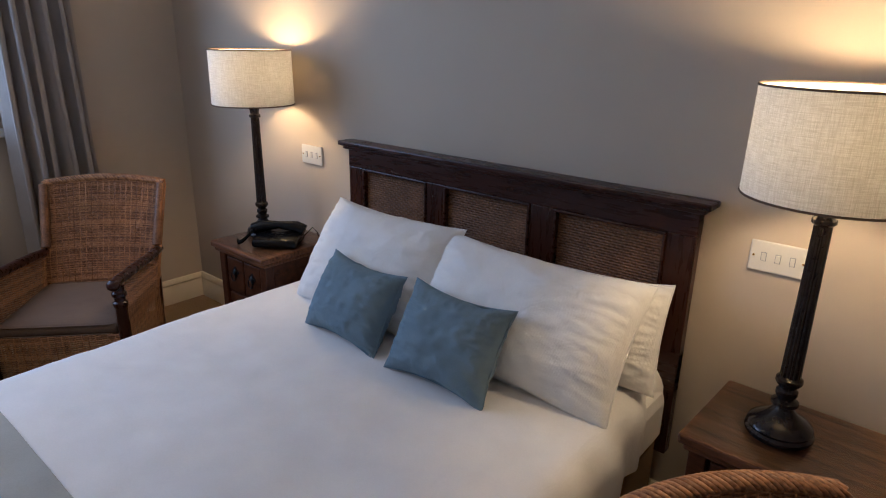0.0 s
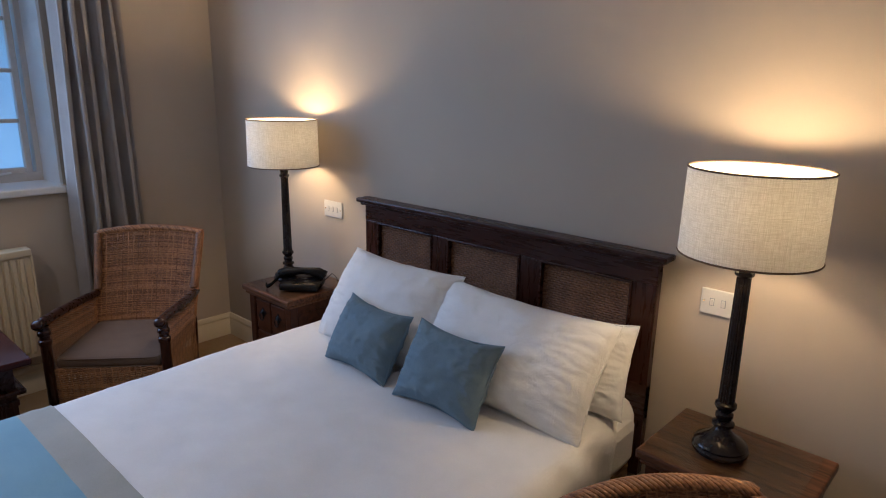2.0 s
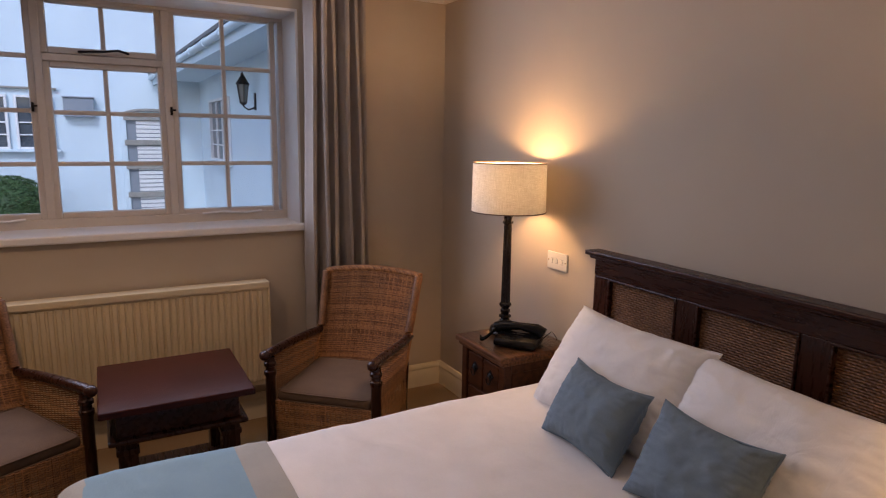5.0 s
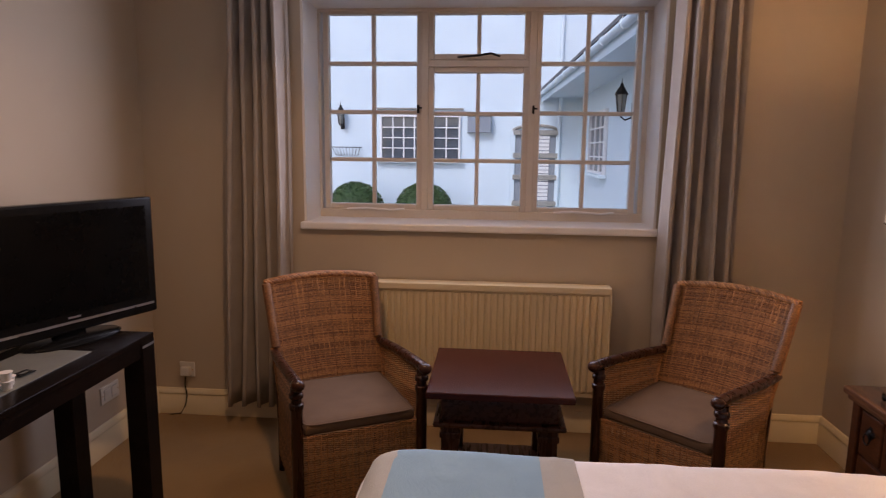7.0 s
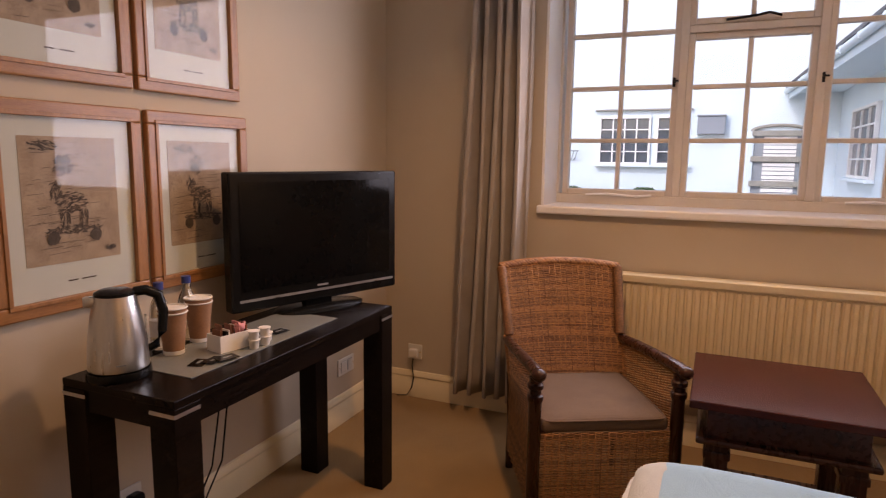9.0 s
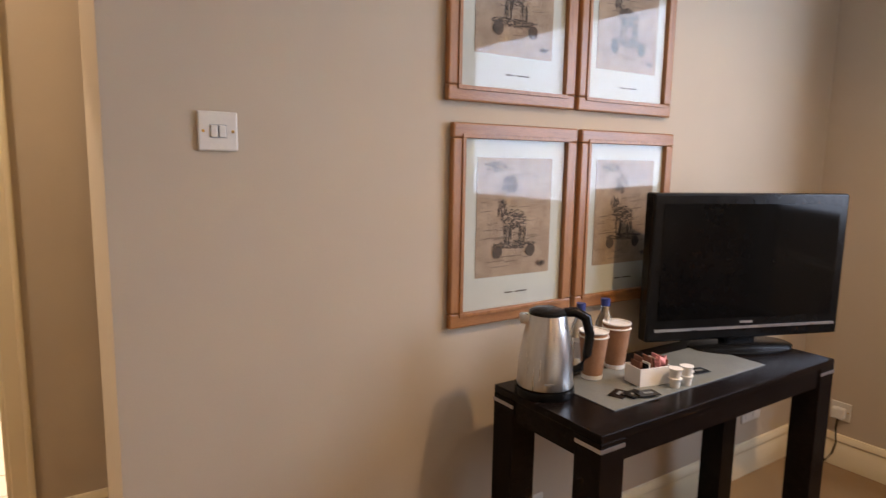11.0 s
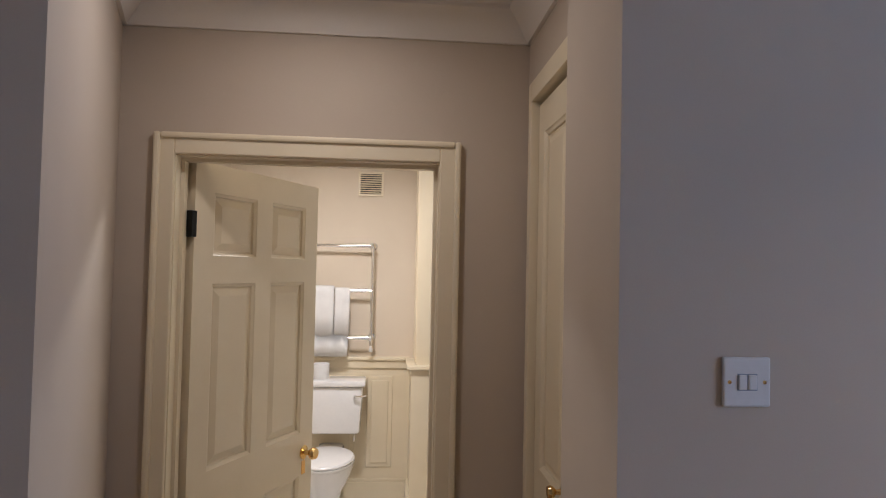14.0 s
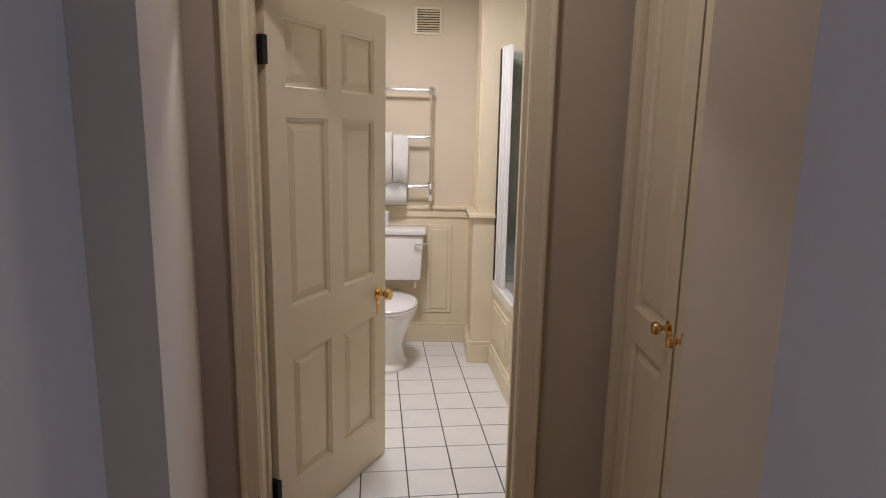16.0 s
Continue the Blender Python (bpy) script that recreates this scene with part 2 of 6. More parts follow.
M_SCREEN = noise_mat("black_screen", (0.003, 0.003, 0.003), (0.005, 0.005, 0.005), 0.07, 3, 50, 0, spec=0.12, rough_var=0.02)
M_SILVER = noise_mat("silver_trim", (0.55, 0.55, 0.55), (0.65, 0.65, 0.65), 0.3, 20, 200, 0, metal=0.9)
M_STEEL = noise_mat("brushed_steel", (0.50, 0.49, 0.47), (0.62, 0.61, 0.59), 0.30, 6, 90, 0.08, 0.0005, metal=1.0, stretch=(12, 12, 1))
M_CHROME = noise_mat("chrome", (0.75, 0.75, 0.75), (0.8, 0.8, 0.8), 0.08, 20, 200, 0, metal=1.0, rough_var=0.03)
M_BRASS = noise_mat("polished_brass", (0.70, 0.46, 0.14), (0.78, 0.54, 0.20), 0.16, 20, 200, 0, metal=1.0)
M_IRON = noise_mat("black_iron", (0.008, 0.008, 0.008), (0.02, 0.018, 0.017), 0.5, 30, 200, 0.2, metal=0.6)
M_PLASTIC = noise_mat("white_plastic", (0.64, 0.62, 0.57), (0.70, 0.68, 0.63), 0.32, 8, 100, 0)
M_RAD = noise_mat("cream_enamel", (0.66, 0.555, 0.36), (0.71, 0.60, 0.40), 0.36, 7, 90, 0.05, 0.0006)
M_CHINA = noise_mat("white_china", (0.80, 0.79, 0.77), (0.85, 0.84, 0.82), 0.10, 4, 60, 0, coat=0.4, rough_var=0.03)
M_TOWEL = noise_mat("white_towelling", (0.76, 0.75, 0.72), (0.84, 0.83, 0.80), 0.98, 20, 500, 0.9, 0.003, fine_mix=0.5)
M_CUP = noise_mat("kraft_paper_cup", (0.26, 0.13, 0.065), (0.34, 0.18, 0.095), 0.75, 25, 200, 0.1)
M_PAPER = noise_mat("white_card", (0.74, 0.72, 0.68), (0.80, 0.78, 0.74), 0.7, 15, 200, 0.05)
M_MOUNT = noise_mat("picture_mount", (0.52, 0.515, 0.455), (0.58, 0.575, 0.51), 0.85, 6, 300, 0.08)
M_PRINT = noise_mat("aged_print_paper", (0.26, 0.175, 0.115), (0.44, 0.32, 0.225), 0.8, 22, 160, 0.05, fine_mix=0.3)
M_INK = noise_mat("print_ink", (0.025, 0.018, 0.015), (0.12, 0.08, 0.055), 0.8, 60, 240, 0, fine_mix=0.5)
M_PANE = pane_mat("clear_pane")
M_FROST = noise_mat("frosted_glass_inlay", (0.17, 0.18, 0.165), (0.22, 0.23, 0.21), 0.25, 5, 120, 0)
M_BOTTLE = glass_mat("clear_bottle", 0.02, (0.92, 0.96, 0.97))
M_CAPB = noise_mat("blue_cap", (0.02, 0.035, 0.16), (0.03, 0.05, 0.22), 0.4, 20, 100, 0)
M_PINK = noise_mat("pink_paper", (0.62, 0.24, 0.25), (0.74, 0.33, 0.33), 0.7, 30, 200, 0.1)
M_BROWNP = noise_mat("brown_paper", (0.13, 0.05, 0.03), (0.30, 0.12, 0.06), 0.6, 30, 200, 0.1)
M_DKPANE = noise_mat("dark_window_glass", (0.05, 0.06, 0.07), (0.12, 0.14, 0.16), 0.08, 2, 30, 0, rough_var=0.02)
# White render; the cool cast of outdoor daylight is mixed into its colour.
M_RENDER = noise_mat("white_render_daylight_tint", (0.60, 0.71, 0.76), (0.68, 0.79, 0.83), 0.9, 1.5, 40, 0.4, 0.006, fine_mix=0.25, spec=0.2)
M_STONE = noise_mat("grey_stone", (0.24, 0.23, 0.20), (0.36, 0.34, 0.30), 0.9, 8, 60, 0.4, 0.004)
M_GREYBOX = noise_mat("grey_box_paint", (0.22, 0.25, 0.28), (0.27, 0.30, 0.33), 0.6, 8, 80, 0)
M_GROUND = noise_mat("courtyard_paving", (0.22, 0.21, 0.19), (0.34, 0.32, 0.29), 0.9, 2, 40, 0.4, 0.006)
M_LEAF = noise_mat("box_leaves", (0.018, 0.05, 0.012), (0.06, 0.13, 0.03), 0.6, 9, 60, 0.3)
M_SLATE = noise_mat("roof_slate", (0.08, 0.085, 0.09), (0.15, 0.155, 0.16), 0.7, 5, 60, 0.3)
M_MIRROR = noise_mat("mirror_glass", (0.85, 0.85, 0.85), (0.87, 0.87, 0.87), 0.02, 5, 50, 0, metal=1.0, rough_var=0.01)


# ---- mesh helpers ----
def box(bm, x0, x1, y0, y1, z0, z1, bevel=0.0, seg=2):
    g = bmesh.ops.create_cube(bm, size=1.0)
    vs = g["verts"]
    for v in vs:
        v.co = Vector(((x0 + x1) / 2 + v.co.x * (x1 - x0), (y0 + y1) / 2 + v.co.y * (y1 - y0), (z0 + z1) / 2 + v.co.z * (z1 - z0)))
    if bevel:
        edges = list({e for v in vs for e in v.link_edges})
        bmesh.ops.bevel(bm, geom=edges, offset=bevel, segments=seg, affect="EDGES", profile=0.5)
    return bm


def boxes(*specs, bevel=0.0):
    bm = bmesh.new()
    for s in specs:
        box(bm, *s, bevel=bevel)
    return bm


def lathe(profile, seg=32, bm=None, centre=(0, 0)):
    """A turned solid from (radius, z) pairs."""
    bm = bm or bmesh.new()
    rings = []
    for r, z in profile:
        rings.append([bm.verts.new((centre[0] + max(r, 1e-4) * math.cos(2 * math.pi * i / seg), centre[1] + max(r, 1e-4) * math.sin(2 * math.pi * i / seg), z)) for i in range(seg)])
    for a, b in zip(rings, rings[1:]):
        for i in range(seg):
            bm.faces.new((a[i], a[(i + 1) % seg], b[(i + 1) % seg], b[i]))
    bm.faces.new(list(reversed(rings[0])))
    bm.faces.new(rings[-1])
    return bm


def tube(points, r, seg=8, bm=None, closed=False):
    """A round rod along points."""
    bm = bm or bmesh.new()
    pts = [Vector(p) for p in points]
    rings = []
    for i, p in enumerate(pts):
        a, b = pts[max(i - 1, 0)], pts[min(i + 1, len(pts) - 1)]
        if closed:
            a, b = pts[i - 1], pts[(i + 1) % len(pts)]
        d = (b - a).normalized()
        u = d.cross(Vector((0, 0, 1)) if abs(d.z) < 0.9 else Vector((1, 0, 0))).normalized()
        w = d.cross(u)
        rr = r[i] if isinstance(r, (list, tuple)) else r
        rings.append([bm.verts.new(p + rr * (math.cos(2 * math.pi * k / seg) * u + math.sin(2 * math.pi * k / seg) * w)) for k in range(seg)])
    pairs = list(zip(rings, rings[1:])) + ([(rings[-1], rings[0])] if closed else [])
    for a, b in pairs:
        for k in range(seg):
            bm.faces.new((a[k], a[(k + 1) % seg], b[(k + 1) % seg], b[k]))
    if not closed:
        bm.faces.new(list(reversed(rings[0])))
        bm.faces.new(rings[-1])
    return bm


def extrude_profile(profile, a, b, bm=None):
    """A moulding: (out, z) profile run along the floor line from a to b; 'out' is to the left of the way."""
    bm = bm or bmesh.new()
    a, b = Vector((*a, 0)), Vector((*b, 0))
    d = (b - a).normalized()
    side = Vector((-d.y, d.x, 0))
    r0 = [bm.verts.new(a + side * o + Vector((0, 0, z))) for o, z in profile]
    r1 = [bm.verts.new(b + side * o + Vector((0, 0, z))) for o, z in profile]
    n = len(profile)
    for i in range(n):
        bm.faces.new((r0[i], r0[(i + 1) % n], r1[(i + 1) % n], r1[i]))
    bm.faces.new(r0)
    bm.faces.new(list(reversed(r1)))
    return bm


def part(name, bm, material, parent=None, label="", smooth=False, m=None):
    """Links a bmesh as one mesh object, under a thing or a part if given."""
    bmesh.ops.recalc_face_normals(bm, faces=bm.faces)
    me = bpy.data.meshes.new(name)
    bm.to_mesh(me)
    bm.free()
    me.materials.append(material)
    if smooth:
        me.shade_smooth()
        if smooth != "all":
            me.set_sharp_from_angle(angle=radians(38))
    ob = new(name, me)
    if parent:
        ob.parent = parent
    if m:
        ob.matrix_basis = m
    if label:
        ob["label"] = label
    return ob


def same_mesh(name, source, parent, m):
    ob = new(name, source.data)
    ob.parent, ob.matrix_basis = parent, m
    return ob


def thing(name, label, category, m=None, group="", kind=""):
    ob = new(name)
    ob.empty_display_size = 0.05
    if m:
        ob.matrix_basis = m
    return tagged(ob, label, category, group, kind)


def structure(name, bm, material, label, category="", smooth=False):
    return tagged(part(name, bm, material, smooth=smooth), label, category or name.split("_")[0], kind="structure")


def grid_mesh(bm, rows):
    """Faces between rows of equal length of points."""
    vs = [[bm.verts.new(p) for p in row] for row in rows]
    for a, b in zip(vs, vs[1:]):
        for i in range(len(a) - 1):
            bm.faces.new((a[i], a[i + 1], b[i + 1], b[i]))
    return vs


def grid_solid(bm, rows, off):
    """A grid with a second one behind it, closed round the border."""
    o = Vector(off)
    a = grid_mesh(bm, rows)
    b = grid_mesh(bm, [[Vector(p) + o for p in r] for r in rows])
    rim = lambda g: g[0] + [r[-1] for r in g[1:]] + g[-1][-2::-1] + [r[0] for r in g[-2:0:-1]]
    ra, rb = rim(a), rim(b)
    for i in range(len(ra)):
        j = (i + 1) % len(ra)
        bm.faces.new((ra[i], ra[j], rb[j], rb[i]))


# ---- structure ----
XW, YN, YS, XE, XE2, YD, ZC = -3.30, 2.0, -1.635, 0.715, 1.10, -2.69, 2.50
WIN = (-0.75, 1.085, 1.085, 2.275)
structure("floor", boxes((XW - 0.02, XE2, YS - 0.35, YN + 0.02, -0.08, 0.0), (-1.05, 0.96, YD - 0.06, YS - 0.35, -0.08, 0.0)), M_CARPET, "worn golden-brown fitted carpet", "carpet floor")
structure("wall_west", boxes((XW - 0.45, XW, YS - 0.35, WIN[0], -0.1, ZC + 0.1), (XW - 0.45, XW, WIN[1], YN + 0.15, -0.1, ZC + 0.1),
                             (XW - 0.45, XW, WIN[0], WIN[1], -0.1, WIN[2]), (XW - 0.45, XW, WIN[0], WIN[1], WIN[3], ZC + 0.1)), M_WALL, "beige painted wall with a deep window opening", "wall")
structure("wall_north", boxes((XW, XE2 + 0.15, YN, YN + 0.15, -0.1, ZC + 0.1)), M_WALL, "beige painted wall behind the bed", "wall")
structure("wall_east", boxes((XE2, XE2 + 0.15, 0.1, YN, -0.1, ZC + 0.1), (XE, XE2 + 0.15, YS, 0.1, -0.1, ZC + 0.1)), M_WALL, "plain beige painted wall", "wall")
structure("wall_south", boxes((XW, -0.345, YS - 0.35, YS, -0.1, ZC + 0.1)), M_WALL, "beige painted wall hung with four pictures", "wall")
lobby_wall = bmesh.new()
low, high = [[lobby_wall.verts.new((x, y, z)) for x, y in ((0.616, YS - 0.001), (1.25, YS - 0.001), (1.25, YD), (0.945, YD))] for z in (-0.1, ZC + 0.1)]
for f in (low, high, *[(low[k], low[k - 1], high[k - 1], high[k]) for k in range(4)]):
    lobby_wall.faces.new(f)
structure("wall_lobby_east", lobby_wall, M_WALL, "beige painted lobby wall meeting the room at a corner", "wall")
structure("wall_lobby_west", boxes((-0.56, -0.41, YD, -2.62, -0.1, ZC + 0.1), (-0.56, -0.41, -2.62, YS - 0.35, 2.23, ZC + 0.1), (-1.1, -1.05, YD, YS - 0.35, -0.1, ZC + 0.1)), M_WALL, "beige painted wall round the lobby closet", "wall")
OX0, OX1, OZ = -0.103, 0.758, 1.978
structure("wall_bathroom_door", boxes((-1.1, OX0 - 0.03, YD - 0.12, YD, -0.1, ZC + 0.1), (OX1 + 0.03, 1.25, YD - 0.12, YD, -0.1, ZC + 0.1), (OX0 - 0.03, OX1 + 0.03, YD - 0.12, YD, OZ + 0.03, ZC + 0.1)),
          M_WALL, "beige painted wall round the bathroom doorway", "wall")
structure("ceiling", boxes((XW - 0.4, XE2 + 0.1, YD, YN + 0.1, ZC, ZC + 0.12)), M_CEIL, "plain off-white ceiling", "ceiling")
COVE = [(0, ZC - 0.10), (0.012, ZC - 0.10), (0.03, ZC - 0.075), (0.06, ZC - 0.035), (0.09, ZC - 0.012), (0.09, ZC), (0, ZC)]
cove = bmesh.new()
for a, b in (((XW, YN), (XW, YS)), ((XW, YS), (-0.345, YS)), ((XE2, YN), (XW, YN)), ((-0.41, YD), (0.945, YD)), ((-0.41, YS - 0.35), (-0.41, YD)), ((0.945, YD), (0.616, YS))):
    extrude_profile(COVE, a, b, cove)
structure("trim_coving", cove, M_CEIL, "plain plaster coving below the ceiling", "coving", smooth=True)
SKIRT = [(0, 0), (0.020, 0), (0.020, 0.102), (0.016, 0.108), (0.016, 0.116), (0.021, 0.122), (0.019, 0.136), (0.010, 0.148), (0, 0.150)]
for name, a, b in (("baseboard_west", (XW, YN), (XW, YS)), ("baseboard_north", (XE2, YN), (XW, YN)), ("baseboard_south", (XW, YS), (-0.345, YS)), ("baseboard_east", (XE, YS), (XE, 0.1)),
                   ("baseboard_lobby", (0.945, YD), (0.616, YS)), ("baseboard_return", (-0.345, YS), (-0.345, YS - 0.35)), ("baseboard_door_west", (-0.41, YD), (-0.176, YD))):
    structure(name, extrude_profile(SKIRT, a, b), M_TRIM, "cream gloss-painted moulded skirting board", "baseboard", smooth=True)


# ---- window ----
def window_unit():
    w = thing("window_1", "cream-painted casement window with small panes", "window", kind="structure")
    X = -3.61
    y0, y1, z0, z1 = WIN[0], WIN[1], WIN[2] + 0.045, WIN[3]
    part("window_frame", boxes((X - 0.04, X + 0.045, y0, y1, z1 - 0.03, z1), (X - 0.04, X + 0.045, y0, y1, z0 - 0.05, z0 + 0.035), (X - 0.04, X + 0.045, y0, y0 + 0.025, z0 + 0.035, z1 - 0.03),
                               (X - 0.04, X + 0.045, y1 - 0.04, y1, z0 + 0.035, z1 - 0.03), (X - 0.04, X + 0.045, -0.158, -0.118, z0 + 0.035, z1 - 0.03), (X - 0.04, X + 0.045, 0.43, 0.47, z0 + 0.035, z1 - 0.03),
                               (X - 0.04, X + 0.045, -0.118, 0.43, 1.955, 1.99), bevel=0.004), M_CREAMW, w)
    for cols, rows in (((-0.682, -0.43, -0.186), (1.195, 1.445, 1.71, 1.975, 2.235)), ((-0.09, 0.155, 0.402), (1.195, 1.445, 1.705, 1.925)), ((-0.09, 0.155, 0.402), (2.025, 2.235)), ((0.498, 0.745, 1.0), (1.19, 1.445, 1.71, 1.975, 2.235))):
        bm = bmesh.new()
        a, b, c, d, s = cols[0], cols[-1], rows[0], rows[-1], 0.032
        for q in ((a - s, a, c - s, d + s), (b, b + s, c - s, d + s), (a, b, c - s, c), (a, b, d, d + s)):
            box(bm, X - 0.02, X + 0.030, *q, bevel=0.006)
        for y in cols[1:-1]:
            box(bm, X - 0.014, X + 0.018, y - 0.011, y + 0.011, c, d, bevel=0.004)
        for z in rows[1:-1]:
            box(bm, X - 0.0137, X + 0.0177, a, b, z - 0.011, z + 0.011, bevel=0.004)
        sash = part("casement", bm, M_CREAMW, w)
        for i in range(len(cols) - 1):
            for j in range(len(rows) - 1):
                p = part("pane", boxes((X - 0.002, X + 0.002, cols[i], cols[i + 1], rows[j], rows[j + 1])), M_PANE, sash)
                p.visible_shadow = False
    # stays and catches
    for y in (-0.42, 0.75):
        part("casement_stay", tube([(X + 0.05, y - 0.16, 1.165), (X + 0.06, y - 0.05, 1.172), (X + 0.055, y + 0.1, 1.163), (X + 0.05, y + 0.17, 1.17)], 0.006), M_WHITE, w, smooth=True)
    part("casement_stay", tube([(X + 0.05, 0.04, 2.005), (X + 0.065, 0.16, 2.012), (X + 0.07, 0.22, 2.022), (X + 0.05, 0.27, 2.01)], 0.006), M_IRON, w, smooth=True)
    for y in (-0.175, 0.46):
        part("catch", boxes((X + 0.03, X + 0.05, y - 0.006, y + 0.006, 1.705, 1.75), (X + 0.048, X + 0.06, y - 0.004, y + 0.022, 1.728, 1.737), bevel=0.002), M_IRON, w)
    bm = boxes((-3.60, -3.268, WIN[0] - 0.018, WIN[1] + 0.018, 1.078, 1.118), bevel=0.008)
    part("window_sill", bm, M_WHITE, w, "white gloss-painted sill board")
    part("reveal_lining", boxes((-3.60, -3.296, WIN[0] - 0.001, WIN[0] + 0.012, 1.118, WIN[3]), (-3.60, -3.296, WIN[1] - 0.012, WIN[1] + 0.001, 1.118, WIN[3]), (-3.60, -3.296, WIN[0], WIN[1], WIN[3] - 0.012, WIN[3] + 0.001)), M_WHITE, w)


window_unit()


def curtain(name, ya_top, yb_top, ya_bot, yb_bot, folds, seed):
    bm = bmesh.new()
    rows = []
    n = folds * 22
    for k in range(25):
        f = k / 24
        z = 2.40 + (0.11 - 2.40) * f
        row = []
        for i in range(n + 1):
            u = i / n
            y = (ya_top + (ya_bot - ya_top) * f ** 1.3) * (1 - u) + (yb_top + (yb_bot - yb_top) * f ** 1.3) * u
            w = u * folds * 2 * math.pi + 0.55 * math.sin(u * 9 + seed) + 0.18 * math.sin(f * 2.6 + u * 5 + seed)
            amp = 0.050 + 0.016 * math.sin(u * 17 + seed) + 0.010 * f
            wave = math.sin(w)
            x = -3.222 + amp * math.copysign(abs(wave) ** 0.7, wave) + 0.008 * math.sin(f * 5 + u * 11) * f
            y += 0.020 * math.sin(2 * w) + 0.005 * math.sin(7 * f + 13 * u)
            row.append((x, y, z))
        rows.append(row)
    grid_solid(bm, rows, (-0.004, 0, 0))
    ob = part(name, bm, M_CURT, smooth="all")
    return tagged(ob, "long grey-taupe pleated curtain drawn back beside the window", "curtain", group="window curtains")


curtain("curtain", -1.075, -0.805, -1.165, -0.79, 5, 1)
curtain("curtain", 1.12, 1.425, 1.095, 1.48, 5, 4)


# ---- bathroom shell ----
YB = -5.08
structure("wall_bathroom_back", boxes((-1.1, 1.4, YB - 0.12, YB, -0.1, ZC + 0.1)), M_WALLW, "pale cream painted bathroom wall", "wall")
structure("wall_bathroom_east", boxes((1.2, 1.35, YB, YD - 0.12, -0.1, ZC + 0.1)), M_WALLW, "pale cream painted bathroom wall", "wall")
structure("wall_bathroom_west", boxes((-1.1, -0.98, YB, YD - 0.12, -0.1, ZC + 0.1)), M_WHITE, "white tiled wall beyond the bath", "wall")
structure("ceiling_bathroom", boxes((-1.1, 1.35, YB - 0.1, YD - 0.005, ZC, ZC + 0.12)), M_CEIL, "plain white bathroom ceiling", "ceiling")
bath_floor = structure("floor_bathroom", boxes((-0.98, 1.2, YB, YD - 0.06, -0.08, -0.003)), M_GROUT, "white square tiles with dark grout", "tiled floor")


def door_frame():
    d = thing("door_frame_1", "cream moulded architrave and door lining", "door frame", kind="structure")
    bm = bmesh.new()
    for (x0, x1, z0, z1) in ((OX0 - 0.068, OX0 - 0.004, 0, OZ + 0.066), (OX1 + 0.004, OX1 + 0.064, 0, OZ + 0.066), (OX0 - 0.004, OX1 + 0.004, OZ + 0.004, OZ + 0.066)):
        box(bm, x0, x1, YD - 0.002, YD + 0.016, z0, z1, bevel=0.004)
    part("architrave", bm, M_TRIM, d)
    bm = bmesh.new()
    for (x0, x1, z0, z1) in ((OX0 - 0.074, OX0 - 0.054, 0, OZ + 0.074), (OX1 + 0.048, OX1 + 0.07, 0, OZ + 0.074), (OX0 - 0.054, OX1 + 0.048, OZ + 0.054, OZ + 0.074)):
        box(bm, x0, x1, YD - 0.001, YD + 0.027, z0, z1, bevel=0.007)
    part("backband", bm, M_TRIM, d)
    part("lining", boxes((OX0 - 0.03, OX0, YD - 0.135, YD + 0.004, 0, OZ), (OX1, OX1 + 0.03, YD - 0.135, YD + 0.004, 0, OZ), (OX0 - 0.03, OX1 + 0.03, YD - 0.135, YD + 0.004, OZ, OZ + 0.03)), M_TRIM, d)
    part("stop", boxes((OX0, OX0 + 0.012, YD - 0.08, YD - 0.045, 0, OZ), (OX1 - 0.012, OX1, YD - 0.08, YD - 0.045, 0, OZ), (OX0 + 0.012, OX1 - 0.012, YD - 0.08, YD - 0.045, OZ - 0.012, OZ)), M_TRIM, d)
    part("threshold", boxes((OX0, OX1, YD - 0.10, YD - 0.01, -0.002, 0.006), bevel=0.002), M_BRASS, d, "worn brass threshold strip")


door_frame()


def panel_door(name, w, h, t, panels, label, parent_m, material=M_TRIM):
    """A panelled leaf: x along the width from the hinge, y through the thickness."""
    d = thing(name, label, "door", parent_m, kind="structure")
    bm = bmesh.new()
    xs = sorted({0, w} | {p[0] for p in panels} | {p[1] for p in panels})
    zs = sorted({0, h} | {p[2] for p in panels} | {p[3] for p in panels})
    for i in range(len(xs) - 1):
        for j in range(len(zs) - 1):
            cx, cz = (xs[i] + xs[i + 1]) / 2, (zs[j] + zs[j + 1]) / 2
            if not any(p[0] < cx < p[1] and p[2] < cz < p[3] for p in panels):
                box(bm, xs[i], xs[i + 1], -t / 2, t / 2, zs[j], zs[j + 1])
    bmesh.ops.remove_doubles(bm, verts=bm.verts, dist=1e-5)
    part("leaf", bm, material, d)
    for x0, x1, z0, z1 in panels:
        bm = bmesh.new()
        for s in (-1, 1):
            ring = lambda inset, y: [(x0 + inset, s * y, z0 + inset), (x1 - inset, s * y, z0 + inset), (x1 - inset, s * y, z1 - inset), (x0 + inset, s * y, z1 - inset)]
            loops = [ring(0, t / 2), ring(0.004, t / 2 - 0.004), ring(0.012, t / 2 - 0.008), ring(0.014, t / 2 - 0.016), ring(0.020, t / 2 - 0.016), ring(0.046, t / 2 - 0.006), ring(0.050, t / 2 - 0.006)]
            vl = [[bm.verts.new(p) for p in lp] for lp in loops]
            for a, b in zip(vl, vl[1:]):
                for k in range(4):
                    bm.faces.new((a[k], a[(k + 1) % 4], b[(k + 1) % 4], b[k]))
            bm.faces.new(vl[-1])
        part("door_panel", bm, material, d)
    return d


